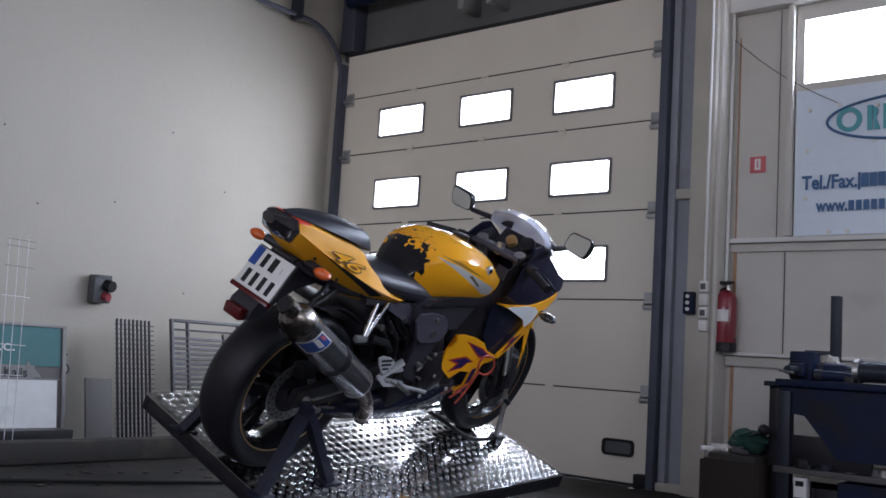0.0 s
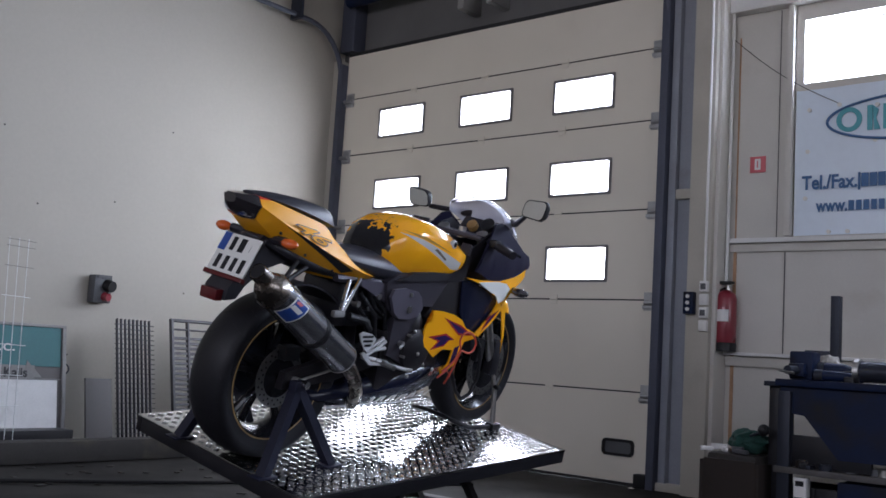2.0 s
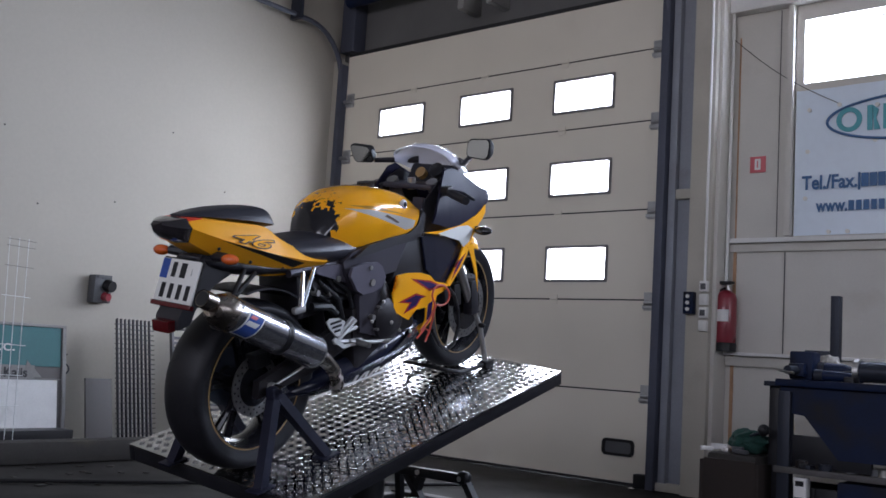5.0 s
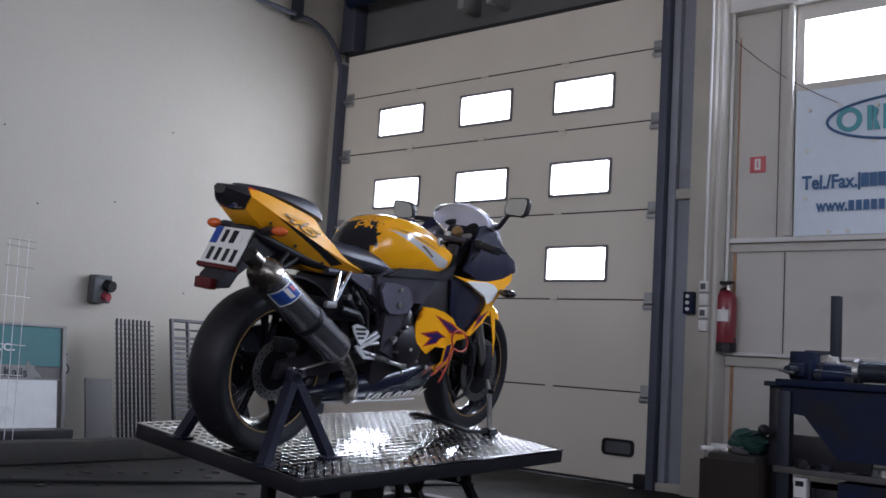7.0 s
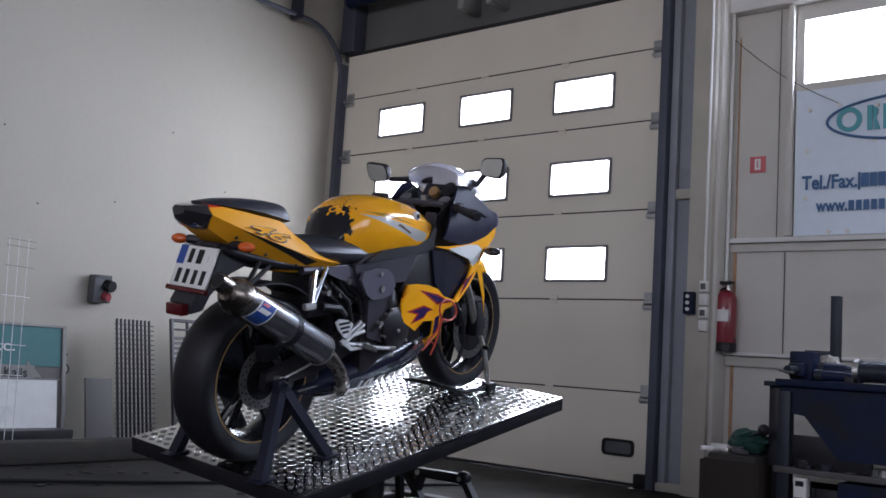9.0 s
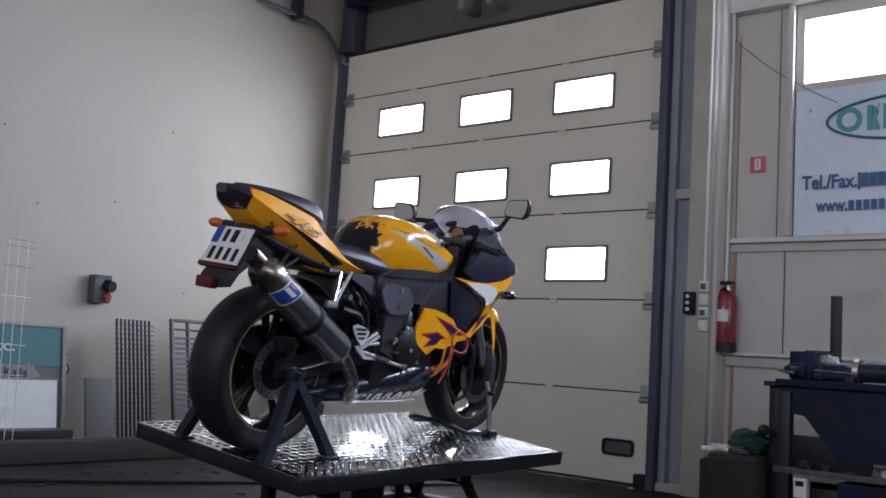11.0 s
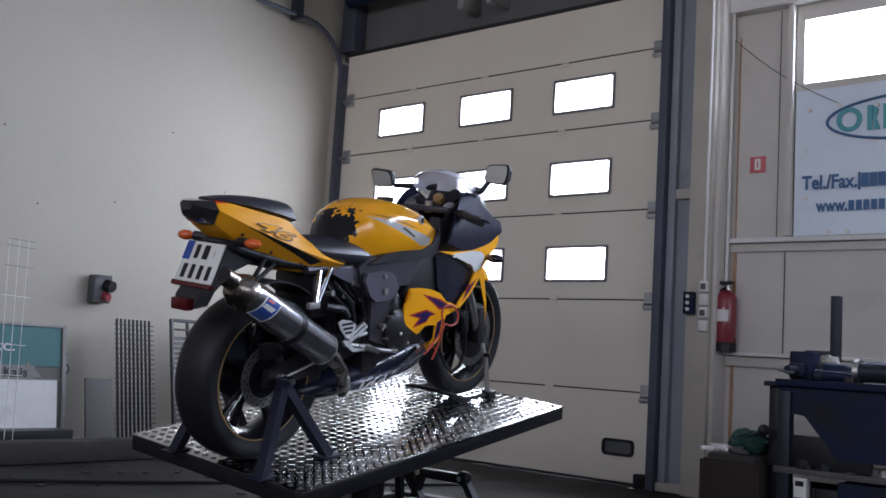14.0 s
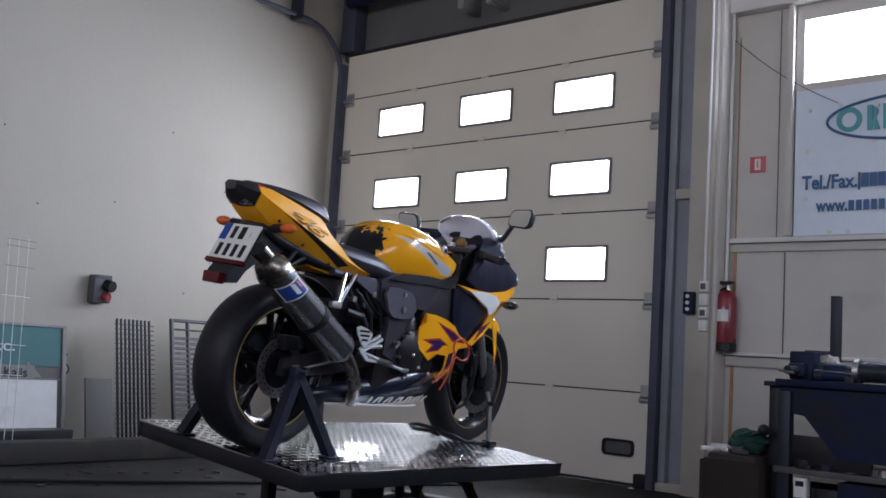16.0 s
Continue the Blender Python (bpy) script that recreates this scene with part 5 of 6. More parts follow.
# ---- under the platform ----
def motion_base():
    b = thing("motion_base", "black steel base frame carrying the tilting platform", "machine base")
    part("mast", tube(bmesh.new(), ((-0.57, -2.76, 0.0), (-0.57, -2.76, 0.24)), 0.07, 14), BLACK_PLASTIC, b)
    part("joint", ball(bmesh.new(), (-0.57, -2.765, 0.285), (0.045, 0.045, 0.045)), ZINC, b)
    for lo, hi in (((-1.15, -3.05, 0.0), (-0.3, -2.97, 0.06)), ((-1.15, -1.98, 0.0), (-0.3, -1.90, 0.06)), ((-0.61, -2.97, 0.0), (-0.53, -1.98, 0.05)), ((-1.15, -2.97, 0.0), (-1.08, -1.98, 0.05))):
        part("floor_rail", box(bmesh.new(), lo, hi, 0.004), BLACK_PLASTIC, b)
    part("leg", box(bmesh.new(), (-1.03, -2.96, 0.05), (-0.98, -2.91, 0.27), 0.004), BLACK_PLASTIC, b)
    for a, c in (((-0.36, -2.2, 0.02), (-0.50, -2.2, 0.215)), ((-0.70, -2.2, 0.02), (-0.87, -2.2, 0.215)), ((-0.80, -2.2, 0.06), (-0.753, -2.2, 0.205)), ((-1.02, -2.05, 0.02), (-0.94, -2.16, 0.205))):
        part("strut", tube(bmesh.new(), (a, c), 0.024, 4), BLACK_PLASTIC, b, smooth=20)
    part("cross_bar", box(bmesh.new(), (-0.96, -2.225, 0.185), (-0.47, -2.175, 0.228), 0.004), BLACK_PLASTIC, b)
    part("knuckle", ball(bmesh.new(), (-0.495, -2.20, 0.21), (0.036, 0.034, 0.036)), BLACK_PLASTIC, b)
    part("terminal_box", box(bmesh.new(), (-0.56, -2.56, 0.05), (-0.46, -2.48, 0.135), 0.006), ZINC, b, "pale grey terminal box")
    part("gearbox", box(bmesh.new(), (-0.88, -2.62, 0.05), (-0.76, -2.46, 0.20), 0.01), ZINC, b, "grey drive housing")
    part("drive_motor", tube(bmesh.new(), ((-0.95, -2.55, 0.12), (-1.06, -2.58, 0.12)), 0.05, 14), NAVY, b, "blue electric motor")
    for x, y in ((-0.50, -2.205), (-0.76, -2.205)):
        part("bolt", lathe(bmesh.new(), [(0, y - 0.03), (0.012, y - 0.03), (0.012, y - 0.02), (0, y - 0.02)], 8, "y", (x, 0, 0.207), False), STEEL, b)


motion_base()

# ---- along the white wall ----
TEAL = surface("teal_board_print", (0.02, 0.13, 0.14), 0.5, var=0.15)
TIMBER = surface("grimy_dark_timber", (0.026, 0.023, 0.021), 0.75, var=0.4, scale=8, stain=(0.05, 0.042, 0.03), stain_at=(0.55, 0.7))
PALE_BOARD = surface("scuffed_white_board", (0.66, 0.66, 0.66), 0.5, var=0.1, scale=7, stain=(0.45, 0.45, 0.45), stain_at=(0.6, 0.75))
GREY_SHEET = surface("grey_painted_sheet", (0.085, 0.078, 0.078), 0.6, var=0.1)
GRATING = surface("dull_galvanised_grating", (0.075, 0.074, 0.08), 0.5, metal=0.4, var=0.2)
WIRE_WHITE = surface("white_coated_wire", (0.72, 0.74, 0.74), 0.4)

tagged(part("floor_beam", box(bmesh.new(), (-3.26, -6.0, 0.0), (-3.12, -0.9, 0.128), 0.008), TIMBER), "long grimy beam lying along the floor", "beam")


def board():
    b = thing("advertising_board", "teal and white advertising board leaning on the wall", "board")
    m = Matrix.Translation((-3.55, 0.07, 0.13)) @ Matrix.Rotation(radians(-9), 4, "Y")
    y0, y1 = -3.75, -2.56
    part("backing", box(bmesh.new(), (-0.012, y0, 0.0), (-0.001, y1, 0.69), 0.002, m), GREY_SHEET, b)
    part("teal_panel", box(bmesh.new(), (0.0, y0, 0.42), (0.004, y1 - 0.035, 0.672), 0, m), TEAL, b)
    part("grey_panel", box(bmesh.new(), (0.0045, -3.4, 0.34), (0.006, y1 - 0.21, 0.425), 0, m), DARK_WALL_STEEL, b)
    part("white_panel", box(bmesh.new(), (0.0, y0, 0.02), (0.005, y1 - 0.055, 0.335), 0, m), PALE_BOARD, b)
    part("arrow", slab(bmesh.new(), [(-2.84, 0.35), (-2.72, 0.35), (-2.82, 0.455)], 0.0045, 0.007), DARK_WALL_STEEL, b).matrix_basis = m
    face = Matrix.Rotation(radians(90), 4, "Z") @ Matrix.Rotation(radians(90), 4, "X")
    letters("w Kalis", 0.082, BLACK_PLASTIC, b, m @ Matrix.Translation((0.0075, -3.055, 0.352)) @ face, "writing", 0.0008, 0, "black print", 0.002)
    letters("s.c.", 0.10, PALE_BOARD, b, m @ Matrix.Translation((0.0055, -3.06, 0.512)) @ face @ Matrix.Diagonal((1.3, 1, 1, 1)), "writing", 0.0008, 0, "pale print")
    for lo, hi in (((-0.014, y0, 0.672), (0.012, y1, 0.69)), ((-0.014, y1 - 0.025, 0.0), (0.012, y1, 0.672)), ((-0.014, y0, 0.335), (0.010, y1 - 0.025, 0.342))):
        part("frame_bar", box(bmesh.new(), lo, hi, 0.002, m), DARK_WALL_STEEL, b)
    part("handle", tube(bmesh.new(), [m @ Vector((0.0, y1 - 0.01 + 0.035 * math.sin(a), 0.41 + 0.035 * math.cos(a))) for a in [math.pi * k / 8 for k in range(9)]], 0.005, 6), STEEL_DARK, b)
    k = tagged(part("steel_trough", box(bmesh.new(), (-3.56, -4.2, 0.0), (-3.40, -2.51, 0.165), 0.006), BLACK_STEEL), "dark steel trough under the board", "trough")


board()


def wire_rack():
    r = thing("wire_rack", "thin white wire display rack standing by the wall", "rack")
    for k in range(3):
        part("upright", rod((-3.36, -3.02 + 0.05 * k, 0.0), (-3.40, -3.05 + 0.06 * k, 1.32), 0.0022, 6), WIRE_WHITE, r)
    for z in (0.32, 0.5, 0.68, 0.97, 1.15, 1.27, 1.31):
        part("cross_wire", rod((-3.385, -3.07, z), (-3.385, -2.89, z - 0.006), 0.0022, 6), WIRE_WHITE if z < 1 else DARK_WALL_STEEL, r)


wire_rack()


def socket_box():
    b = thing("wall_socket", "grey industrial socket with a red switch on the wall", "socket")
    part("body", box(bmesh.new(), (-3.95, -2.195, 0.99), (-3.86, -2.06, 1.185), 0.012), GREY_PLASTIC, b)
    part("cover", tube(bmesh.new(), ((-3.87, -2.095, 1.115), (-3.82, -2.08, 1.105)), (0.045, 0.04), 16), BLACK_PLASTIC, b)
    part("switch", tube(bmesh.new(), ((-3.865, -2.11, 1.035), (-3.825, -2.10, 1.03)), (0.032, 0.027), 16), RED, b, "red rotary switch")
    part("lip", box(bmesh.new(), (-3.862, -2.18, 1.16), (-3.85, -2.07, 1.185), 0.004), GREY_PLASTIC, b)


socket_box()


def grating(y0, w, h, lean, nv, nh, flat, x0=-3.42):
    g = thing("steel_grating", "galvanised steel grating leaning against the white wall", "grating", "leaning gratings")
    m = Matrix.Translation((x0, y0, 0.0)) @ Matrix.Rotation(radians(-lean), 4, "Y")
    if flat:
        for lo, hi in (((0, 0, 0), (0.03, 0.02, h)), ((0, w - 0.02, 0), (0.03, w, h)), ((0, 0.14, 0), (0.028, 0.155, h)), ((0, 0.02, h - 0.02), (0.03, w - 0.02, h)), ((0, 0.02, h - 0.08), (0.028, w - 0.02, h - 0.07))):
            part("frame_bar", box(bmesh.new(), lo, hi, 0.001, m), GRATING, g)
    for k in range(nv):
        y = w * (k + 0.5) / nv
        part("bearing_bar", box(bmesh.new(), (0.002, y - 0.003, 0.0), (0.026, y + 0.003, h - (0.09 if flat else 0)), 0, m), GRATING, g, smooth=0)
    for k in range(nh):
        z = (h - (0.12 if flat else 0.02)) * (k + 0.5) / nh
        hb = 0.009 if flat else 0.0025
        part("cross_bar", box(bmesh.new(), (0.008, 0.0, z - hb), (0.02, w + (0.0 if flat else 0.02), z + hb), 0, m), GRATING, g, smooth=0)


grating(-2.12, 0.285, 0.90, 11, 9, 26, False, -3.53)
grating(-1.66, 0.62, 0.93, 11, 2, 22, True, -3.55)
m = Matrix.Translation((-3.45, -2.39, 0.0)) @ Matrix.Rotation(radians(-11), 4, "Y")
tagged(part("sheet_panel", box(bmesh.new(), (0, 0, 0), (0.02, 0.19, 0.49), 0.003, m), GREY_SHEET), "small plain grey sheet metal panel leaning on the wall", "panel")
path = [(-2.6 + 0.16 * k, -3.62 + 0.315 * k + 0.03 * math.sin(k * 1.7), 0.012) for k in range(9)]
tagged(part("floor_cable", tube(bmesh.new(), path, 0.011, 8), BLACK_PLASTIC), "black cable lying across the dirty floor", "cable")
rnd = random.Random(4)
for k in range(26):
    x, y = rnd.uniform(-3.0, -1.6), rnd.uniform(-3.4, -2.0)
    tagged(part("wood_chip", box(bmesh.new(), (-rnd.uniform(0.01, 0.03), -rnd.uniform(0.008, 0.02), 0), (0.02, 0.012, 0.006), 0.001, Matrix.Translation((x, y, 0.0)) @ Matrix.Rotation(rnd.uniform(0, 3), 4, "Z")), TIMBER), "small dark scrap on the dirty floor", "debris", "floor scraps")

# ---- the window wall ----
c = thing("wall_rail", "pale sheet-metal ledges across the clad wall", "ledge", kind="structure")
part("ledge", box(bmesh.new(), (-0.27, 0.07, 1.595), (XR, 0.118, 1.625), 0.003), WHITE, c)
part("ledge_face", box(bmesh.new(), (-0.27, 0.095, 1.54), (XR, 0.117, 1.588), 0.002), CLAD, c)
part("ledge", box(bmesh.new(), (-0.27, 0.06, 0.885), (XR, 0.118, 0.905), 0.003), WHITE, c)
part("ledge_face", box(bmesh.new(), (-0.27, 0.09, 0.82), (XR, 0.117, 0.878), 0.002), CLAD, c)
part("head_beam", box(bmesh.new(), (-0.28, 0.03, 3.10), (XR, 0.118, 3.20), 0.004), WHITE, c)
part("window_post", box(bmesh.new(), (0.095, 0.06, 1.63), (0.135, 0.118, 3.095), 0.004), CLAD, c)
part("panel_joint", box(bmesh.new(), (0.086, 0.114, 0.91), (0.092, 0.1185, 1.535)), GREY_SHEET, c)
part("panel_joint", box(bmesh.new(), (0.03, 0.114, 1.63), (0.034, 0.1185, 3.09)), GREY_SHEET, c)
part("rust_streak", box(bmesh.new(), (-0.24, 0.115, 1.63), (-0.23, 0.1185, 2.95)), RUST, c)


def banner():
    b = thing("banner", "pale blue vinyl advertising banner below the window", "banner")
    bm = bmesh.new()
    bmesh.ops.create_grid(bm, x_segments=30, y_segments=10, size=1)
    for v in bm.verts:
        x, z = 0.145 + (v.co.x + 1) * 1.35, 1.632 + (v.co.y + 1) * 0.455
        v.co = (x, 0.098 + 0.006 * noise.noise((x * 3, z * 3, 0)), z)
    part("sheet", bm, BANNER, b)
    y = 0.088
    e = [(0.86 + 0.52 * math.cos(a), y, 2.32 + 0.135 * math.sin(a)) for a in [2 * math.pi * k / 64 for k in range(65)]]
    part("oval", tube(bmesh.new(), e, 0.008, 6, False), INK_BLUE, b, "blue oval outline")
    part("emblem", rim_frame(bmesh.new(), [(0.47 + 0.075 * math.cos(a), 2.325 + 0.075 * math.sin(a)) for a in [2 * math.pi * k / 24 for k in range(24)]], [(0.47 + 0.045 * math.cos(a), 2.325 + 0.048 * math.sin(a)) for a in [2 * math.pi * k / 24 for k in range(24)]], y - 0.003, y + 0.004), INK_TEAL, b, "teal ring shape")
    for x in (0.575, 0.665, 0.76, 0.88, 1.0):
        part("emblem", slab(bmesh.new(), [(x, 2.25), (x + 0.03, 2.25), (x + 0.03, 2.40), (x, 2.40)], y - 0.003, y + 0.004, "y"), INK_TEAL, b, "teal bar shape")
    for x in (0.605,):
        part("emblem", slab(bmesh.new(), [(x, 2.40), (x + 0.035, 2.37), (x + 0.02, 2.32), (x + 0.045, 2.25), (x + 0.01, 2.25)], y - 0.003, y + 0.004, "y"), INK_TEAL, b)
    face = Matrix.Translation((0.195, y, 1.915)) @ Matrix.Rotation(radians(90), 4, "X") @ Matrix.Diagonal((0.82, 1, 1, 1))
    letters("Tel./Fax.", 0.118, INK_BLUE, b, face, "writing", 0.002, 0, "bold blue print", 0.0028)
    for k, (w, z0, z1) in enumerate(((0.014, 1.895, 2.0), (0.042, 1.913, 1.995), (0.042, 1.913, 1.995), (0.042, 1.913, 1.995), (0.014, 1.895, 2.0))):
        x = (0.527, 0.546, 0.594, 0.642, 0.69)[k]
        part("bar", box(bmesh.new(), (x, y - 0.002, z0), (x + w, y + 0.002, z1)), INK_BLUE, b, smooth=0)
    for k in range(7):
        part("bar", box(bmesh.new(), (0.74 + 0.055 * k, y - 0.002, 1.913), (0.782 + 0.055 * k, y + 0.002, 1.995)), INK_BLUE, b, smooth=0)
    letters("www.", 0.105, INK_BLUE, b, Matrix.Translation((0.285, y, 1.775)) @ Matrix.Rotation(radians(90), 4, "X") @ Matrix.Diagonal((0.74, 1, 1, 1)), "writing", 0.002, 0, "bold blue print", 0.0028)
    for k in range(5):
        part("bar", box(bmesh.new(), (0.475 + 0.043 * k, y - 0.002, 1.775), (0.507 + 0.043 * k, y + 0.002, 1.835)), INK_BLUE, b, smooth=0)
    for k in range(3):
        part("bar", box(bmesh.new(), (0.72 + 0.043 * k, y - 0.002, 1.775), (0.752 + 0.043 * k, y + 0.002, 1.835)), INK_BLUE, b, smooth=0)
    # white discs stand in for daylight showing through the banner's holes
    for x, z in ((0.23, 2.41), (0.225, 2.15), (0.215, 1.86), (0.41, 2.425), (0.63, 2.40), (0.62, 2.19), (0.36, 1.65), (0.47, 1.65)):
        part("lit_eyelet", lathe(bmesh.new(), [(0, 0.088), (0.013, 0.088), (0.013, 0.098), (0, 0.098)], 14, "y", (x, 0, z), False), WHITE, b, "white disc for daylight through an eyelet")


banner()
s = thing("safety_sign", "small faded red and white fire safety sign on the wall", "sign")
part("plate", box(bmesh.new(), (-0.150, 0.112, 2.048), (-0.048, 0.118, 2.152), 0.001), RED_PRINT, s)
part("symbol", box(bmesh.new(), (-0.118, 0.109, 2.066), (-0.080, 0.1115, 2.136)), WHITE, s)
part("symbol_mark", box(bmesh.new(), (-0.103, 0.107, 2.078), (-0.095, 0.1085, 2.124)), RED_PRINT, s)
cord = [Vector((-0.33, 0.07, 3.0)).lerp(Vector((0.41, 0.07, 2.43)), k / 12) - Vector((0, 0, 0.05 * math.sin(math.pi * k / 12))) for k in range(13)]
tagged(part("hanging_cord", tube(bmesh.new(), cord, 0.0025, 6), BLACK_PLASTIC), "thin dark cord slung across the wall", "cord")


def extinguisher():
    e = thing("fire_extinguisher", "red fire extinguisher with black base hung beside the column", "extinguisher")
    c = (-0.25, 0.035, 0)
    part("cylinder", lathe(bmesh.new(), [(0.0, 0.945), (0.066, 0.945), (0.069, 0.96), (0.069, 1.235), (0.060, 1.265), (0.035, 1.285), (0.02, 1.292), (0.0, 1.292)], 28, "z", c, False), RED, e, "red enamel cylinder")
    part("base", lathe(bmesh.new(), [(0.0, 0.905), (0.071, 0.905), (0.072, 0.955), (0.068, 0.962), (0.0, 0.962)], 28, "z", c, False), BLACK_PLASTIC, e)
    part("valve", tube(bmesh.new(), ((-0.235, 0.035, 1.285), (-0.235, 0.035, 1.335)), (0.018, 0.014), 12), STEEL, e)
    part("lever", box(bmesh.new(), (-0.275, -0.01, 1.325), (-0.20, 0.05, 1.345), 0.004), BLACK_PLASTIC, e)
    part("hose", tube(bmesh.new(), ((-0.25, 0.03, 1.30), (-0.30, -0.01, 1.27), (-0.312, -0.03, 1.15), (-0.312, -0.03, 0.95)), (0.012, 0.012, 0.014, 0.018), 10), BLACK_PLASTIC, e)
    bm = bmesh.new()
    rows = [ring(bm, [(c[0] + 0.0705 * math.cos(radians(a)), c[1] + 0.0705 * math.sin(radians(a)), z) for a in range(-110, -49, 10)]) for z in (1.09, 1.165)]
    skin(bm, rows, False, False)
    part("label_sticker", bm, WHITE, e, "white paper label")


extinguisher()
p = thing("push_button_box", "dark gate control box with pale buttons on the column", "switch")
part("body", box(bmesh.new(), (-0.452, -0.15, 1.125), (-0.385, -0.1005, 1.265), 0.005), NAVY, p)
for z in (1.155, 1.195, 1.235):
    part("button", tube(bmesh.new(), ((-0.418, -0.15, z), (-0.418, -0.16, z)), 0.012, 10), WHITE, p)
for k in range(4):
    q = thing("light_switch", "pale plastic surface switch on the column", "switch", "switches on the column")
    z = 1.02 + 0.082 * k
    part("body", box(bmesh.new(), (-0.352, -0.135, z), (-0.298, -0.1005, z + 0.068), 0.006), WHITE, q)
    part("rocker", box(bmesh.new(), (-0.342, -0.141, z + 0.014), (-0.308, -0.134, z + 0.052), 0.003), GREY_PLASTIC if k % 2 else WHITE, q)
tagged(part("gate_lock", box(bmesh.new(), (-0.80, -0.07, 0.0), (-0.715, -0.003, 0.09), 0.008), BLACK_PLASTIC), "black foot bracket at the end of the gate", "bracket")
tagged(part("floor_plate", box(bmesh.new(), (-0.775, -0.17, 0.0), (-0.735, -0.14, 0.012), 0.003), POLISHED), "small bright metal plate on the floor", "plate")


# ---- the workbench corner ----
SHELF_STEEL = surface("worn_grey_shelf_steel", (0.085, 0.08, 0.078), 0.55, var=0.3, scale=8)
BAG = surface("cloudy_plastic_bag", (0.42, 0.40, 0.36), 0.4, var=0.15, bump=0.2, fine=30)


def bench():
    b = thing("workbench", "dark navy steel workbench with a slanted hopper", "workbench")
    part("top", box(bmesh.new(), (0.50, -1.03, 0.725), (2.6, -0.40, 0.76), 0.006), NAVY, b)
    hop = [(0.515, 0.725), (2.5, 0.725), (2.5, 0.39), (0.80, 0.39), (0.635, 0.585), (0.515, 0.60)]
    part("hopper", slab(bmesh.new(), hop, -0.99, -0.5, "y"), NAVY, b, "dark navy slanted hopper")
    part("upright", box(bmesh.new(), (0.43, -0.92, 0.0), (0.485, -0.85, 0.72), 0.004), BLACK_STEEL, b)
    part("upright", box(bmesh.new(), (0.515, -1.02, 0.0), (0.575, -0.96, 0.70), 0.004), STEEL_DARK, b)
    part("cap_plate", box(bmesh.new(), (0.415, -0.96, 0.72), (0.495, -0.83, 0.745), 0.004), STEEL_DARK, b)
    part("shelf", box(bmesh.new(), (0.50, -1.03, 0.305), (2.6, -0.45, 0.335), 0.005), SHELF_STEEL, b)
    part("lower_bin", box(bmesh.new(), (0.80, -1.0, 0.02), (2.5, -0.5, 0.29), 0.01), NAVY, b)
    part("rail", box(bmesh.new(), (0.50, -0.985, 0.34), (0.95, -0.95, 0.49), 0.003), BLACK_STEEL, b)
    part("brace", rod((0.45, -1.0, 0.50), (0.26, -0.95, 0.42), 0.008, 8), STEEL_DARK, b)
    part("knob", ball(bmesh.new(), (0.45, -1.03, 0.50), (0.03, 0.03, 0.03)), BLACK_PLASTIC, b)


bench()
v = thing("bench_vice", "dark blue bench vice on the workbench", "vice")
part("jaw", box(bmesh.new(), (0.55, -0.98, 0.76), (0.665, -0.86, 0.90), 0.012), NAVY, v)
part("slide", box(bmesh.new(), (0.56, -1.02, 0.775), (0.64, -0.98, 0.84), 0.01), NAVY, v)
part("screw", tube(bmesh.new(), ((0.60, -1.01, 0.805), (0.585, -1.09, 0.805)), 0.022, 12), STEEL_DARK, v)
part("handle", rod((0.54, -1.08, 0.80), (0.62, -1.095, 0.79), 0.007, 8), STEEL, v)
for x, y, z, l, r in ((0.76, -0.88, 0.815, 0.17, 0.036), (0.80, -0.98, 0.787, 0.20, 0.026)):
    d = thing("electric_tool", "dark blue cylindrical power tool lying on the bench", "tool", "tools on the bench")
    part("body", tube(bmesh.new(), ((x - l / 2, y, z), (x + l * 0.1, y + 0.02, z), (x + l / 2, y + 0.03, z - 0.01)), (r, r * 0.95, r * 0.6), 16), NAVY, d)
    part("collar", tube(bmesh.new(), ((x - l / 2 - 0.02, y, z), (x - l / 2 + 0.02, y, z)), r * 1.08, 16), STEEL_DARK, d)
    part("grip", box(bmesh.new(), (x + 0.02, y - 0.02, z - r - 0.02), (x + 0.07, y + 0.03, z), 0.008), BLACK_PLASTIC, d)
bm = bmesh.new()
bmesh.ops.create_icosphere(bm, subdivisions=4, radius=1.0)
for w in bm.verts:
    w.co *= 1 + 0.16 * noise.noise(w.co * 3.2) + 0.07 * noise.noise(w.co * 9)
    w.co = Vector((0.66 + w.co.x * 0.075, -0.76 + w.co.y * 0.045, 0.757 + max(0.0, 0.06 + w.co.z * 0.075)))
tagged(part("plastic_bag", bm, BAG), "crumpled pale plastic bag on the bench", "bag")
a = thing("angle_bar", "dark steel angle bar standing on the bench", "steel bar")
part("upright", box(bmesh.new(), (0.645, -0.68, 0.76), (0.69, -0.63, 1.20), 0.003), STEEL_DARK, a)
part("foot", box(bmesh.new(), (0.515, -0.68, 0.885), (0.645, -0.63, 0.915), 0.003), STEEL_DARK, a)
f = thing("pipe_flange", "dark steel pipe piece lying on the bench", "pipe")
part("pipe", lathe(bmesh.new(), [(0.034, -0.02), (0.05, -0.02), (0.05, 0.20), (0.034, 0.20)], 24, "x", (0.90, -0.94, 0.815)), STEEL_DARK, f)
part("flange", lathe(bmesh.new(), [(0.034, -0.04), (0.062, -0.04), (0.062, -0.015), (0.034, -0.015)], 24, "x", (0.90, -0.94, 0.815)), STEEL, f)
g = thing("angle_grinder", "dark hand tool with a curved guard on the ledge", "tool")
part("body", tube(bmesh.new(), ((0.86, 0.0, 0.93), (1.05, -0.01, 0.95), (1.2, 0.0, 0.96)), (0.035, 0.03, 0.025), 14), GREY_PLASTIC, g)
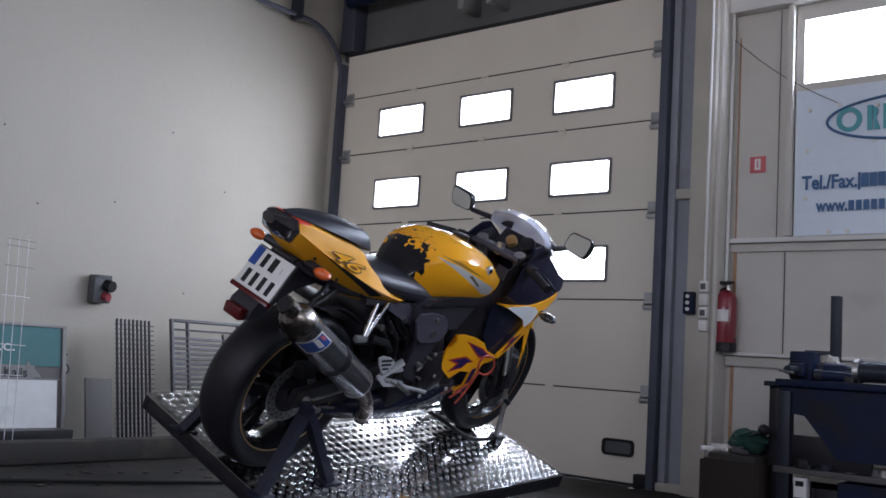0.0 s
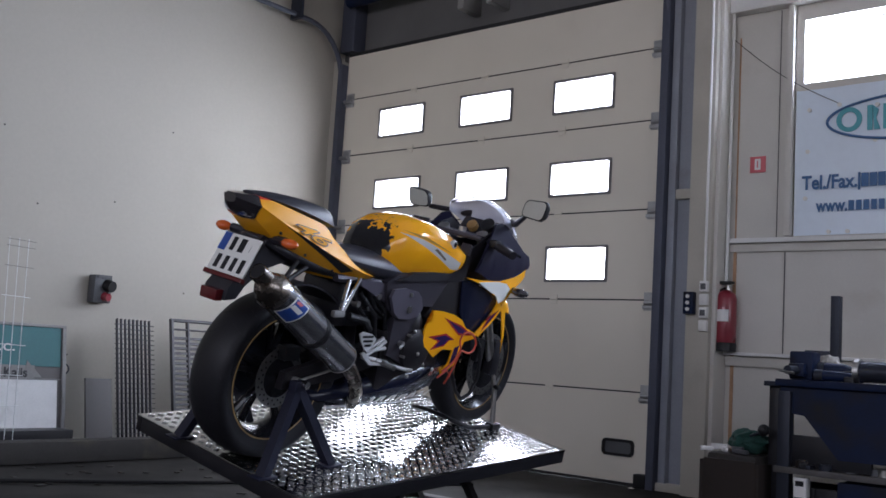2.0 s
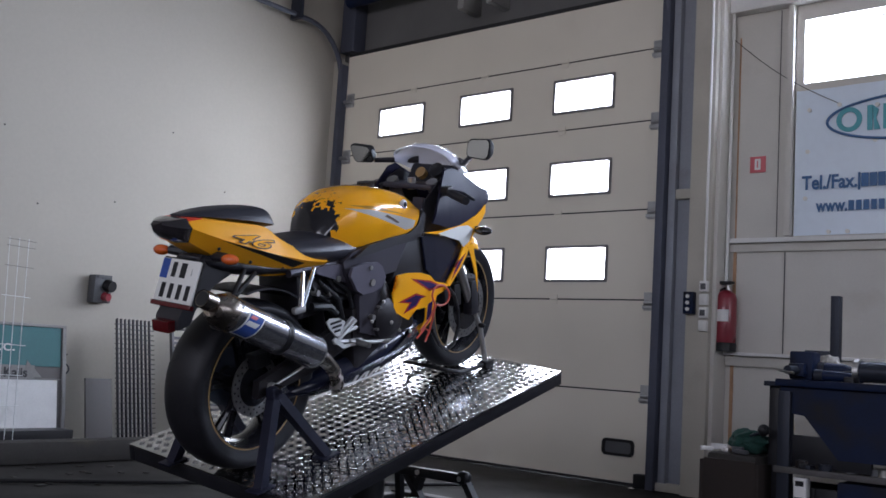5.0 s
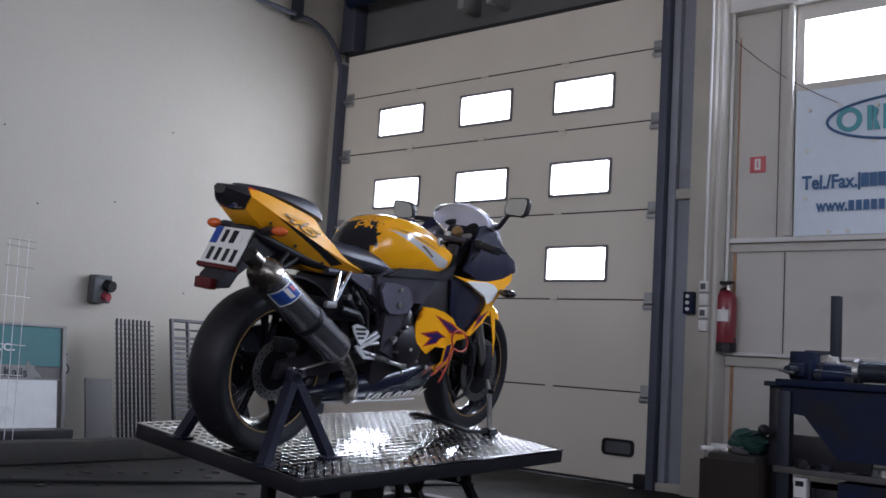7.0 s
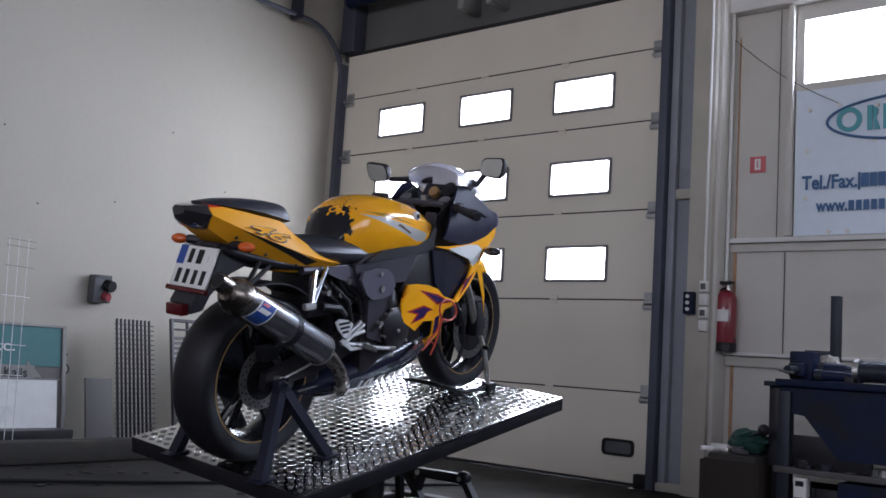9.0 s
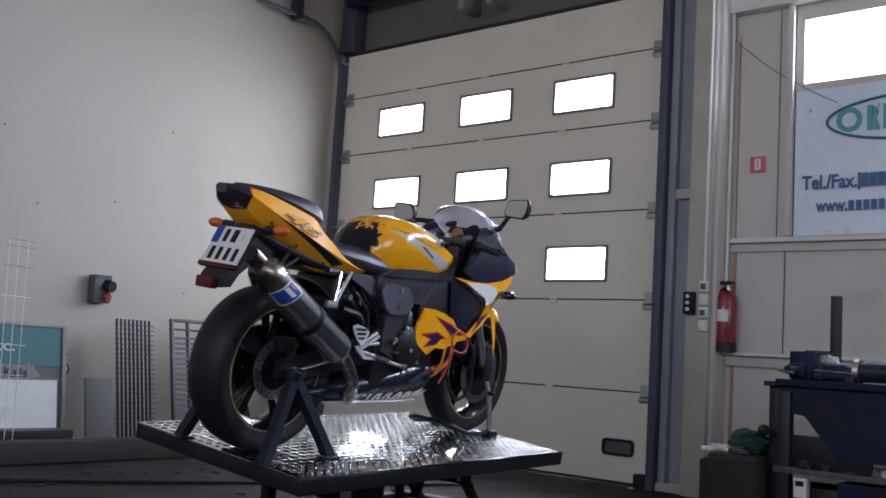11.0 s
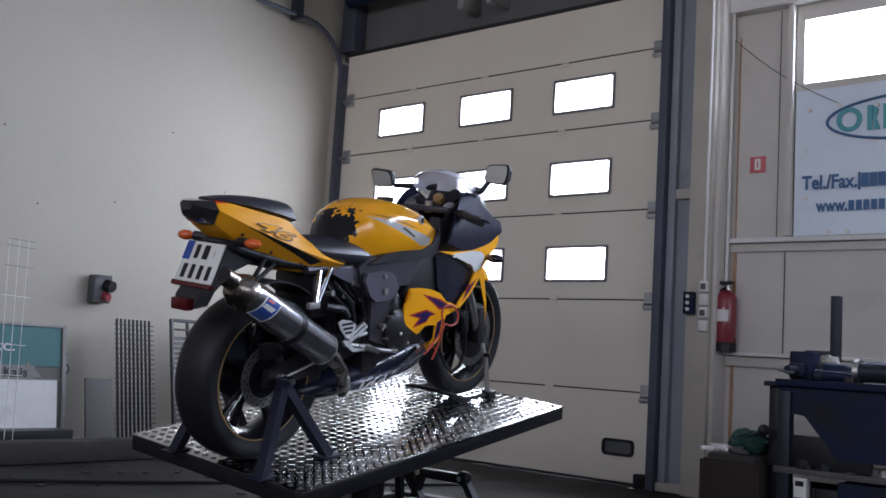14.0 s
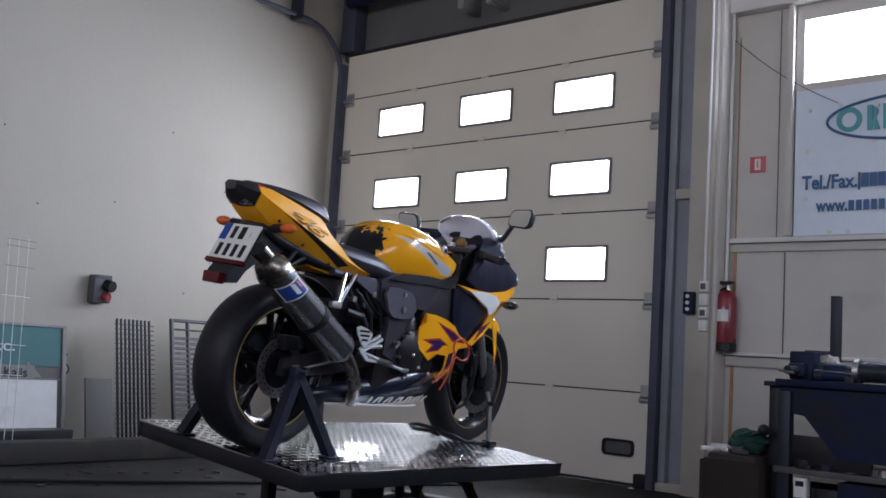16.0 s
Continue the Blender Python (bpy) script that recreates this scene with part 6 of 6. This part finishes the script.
part("guard", tube(bmesh.new(), [(0.85 + 0.09 * math.sin(q), 0.0, 0.94 + 0.15 * (1 - math.cos(q)) * 0.7) for q in [0.2 * k for k in range(9)]], 0.008, 8), STEEL_DARK, g)
part("disc", lathe(bmesh.new(), [(0, -0.03), (0.05, -0.03), (0.05, -0.02), (0, -0.02)], 20, "y", (0.85, 0, 0.94), False), STEEL_DARK, g)

GREEN = surface("dark_green_rag", (0.008, 0.042, 0.032), 0.9, var=0.3, scale=20, bump=0.4)
bm = bmesh.new()
bmesh.ops.create_icosphere(bm, subdivisions=4, radius=1.0)
for w in bm.verts:
    w.co *= 1 + 0.30 * noise.noise(w.co * 2.2 + Vector((3, 1, 0))) + 0.10 * noise.noise(w.co * 7)
    w.co = Vector((0.33 + w.co.x * 0.10, -0.92 + w.co.y * 0.10, 0.372 + max(0.0, 0.055 + w.co.z * 0.065)))
tagged(part("rag", bm, GREEN), "crumpled dark green rag on the crate", "rag")
CARD = surface("worn_brown_cardboard", (0.024, 0.017, 0.014), 0.85, var=0.25, scale=9)
k = thing("crate", "open worn brown crate full of scrap beside the bench", "crate")
for lo, hi in (((0.16, -1.08, 0.0), (0.43, -1.06, 0.34)), ((0.16, -0.74, 0.0), (0.43, -0.72, 0.36)), ((0.14, -1.08, 0.0), (0.16, -0.72, 0.33)), ((0.43, -1.08, 0.0), (0.45, -0.72, 0.33)), ((0.16, -1.06, 0.0), (0.43, -0.74, 0.02))):
    part("side", box(bmesh.new(), lo, hi, 0.003), CARD, k)
part("filling", box(bmesh.new(), (0.162, -1.058, 0.02), (0.428, -0.742, 0.372), 0.03), TIMBER, k)
rnd = random.Random(11)
for n in range(16):
    x, y = rnd.uniform(0.16, 0.42), rnd.uniform(-1.05, -0.76)
    t = rnd.choice((WHITE, STEEL, CARD, GREY_PLASTIC, RUST))
    m = Matrix.Translation((x, y, 0.386)) @ Matrix.Rotation(rnd.uniform(0, 3), 4, "Z")
    tagged(part("scrap_piece", box(bmesh.new(), (-rnd.uniform(0.015, 0.05), -0.012, -0.012), (rnd.uniform(0.015, 0.05), 0.012, rnd.uniform(0.004, 0.02)), 0.003, m), t), "small offcut lying on the crate", "scrap", "scrap on the crate")
for n in range(34):
    x, y = rnd.uniform(0.60, 1.4), rnd.uniform(-1.0, -0.8)
    t = rnd.choice((BEIGE, STEEL_DARK, CARD, GREY_PLASTIC, CARD, BLACK_PLASTIC, STEEL, STEEL_DARK))
    m = Matrix.Translation((x, y, 0.335)) @ Matrix.Rotation(rnd.uniform(0, 3), 4, "Z")
    if n % 3:
        bm = box(bmesh.new(), (-rnd.uniform(0.02, 0.05), -0.018, 0), (rnd.uniform(0.02, 0.05), 0.018, rnd.uniform(0.012, 0.04)), 0.004, m)
    else:
        bm = lathe(bmesh.new(), [(0.012, 0), (0.03, 0), (0.03, 0.03), (0.012, 0.03)], 16, "z", (0, 0, 0))
        bmesh.ops.transform(bm, matrix=m, verts=bm.verts)
    tagged(part("bench_part", bm, t), "small machine part lying on the shelf", "machine part", "parts on the shelf")
k = thing("storage_crate", "dark plastic crate standing below the bench", "crate")
for lo, hi in (((0.67, -0.93, 0.0), (0.79, -0.90, 0.24)), ((0.52, -0.62, 0.0), (0.79, -0.59, 0.24)), ((0.52, -0.90, 0.0), (0.545, -0.62, 0.24)), ((0.765, -0.90, 0.0), (0.79, -0.62, 0.24)), ((0.52, -0.93, 0.0), (0.67, -0.90, 0.24))):
    part("side", box(bmesh.new(), lo, hi, 0.003), BLACK_STEEL, k)
part("bottom", box(bmesh.new(), (0.545, -0.90, 0.0), (0.765, -0.62, 0.02)), BLACK_STEEL, k)
w = thing("label_box", "small white box with dark marks below the bench", "box")
part("body", box(bmesh.new(), (0.60, -1.02, 0.0), (0.66, -0.96, 0.29), 0.003), WHITE, w)
part("bar", box(bmesh.new(), (0.61, -1.023, 0.25), (0.65, -1.0205, 0.275)), BLACK_PLASTIC, w, smooth=0)
part("bar", box(bmesh.new(), (0.605, -1.023, 0.19), (0.655, -1.0205, 0.197)), BLACK_PLASTIC, w, smooth=0)

# small marks on the white wall
for y, z in ((-1.62, 2.32), (-2.62, 1.62), (-2.05, 1.72), (-1.1, 1.95), (-2.3, 0.62), (-2.9, 2.1), (-0.75, 1.42), (-1.4, 1.12)):
    tagged(part("wall_plug", lathe(bmesh.new(), [(0.0, -3.947), (0.006, -3.947), (0.007, -3.951), (0.0, -3.951)], 8, "x", (0, y, z), False), GREY_SHEET), "tiny dark fixing hole in the white wall", "wall mark", "marks on the wall")


def motions():
    for ob, seat in MOVING:
        walk(ob, [(t, m @ seat) for t, m in RIDE])


motions()
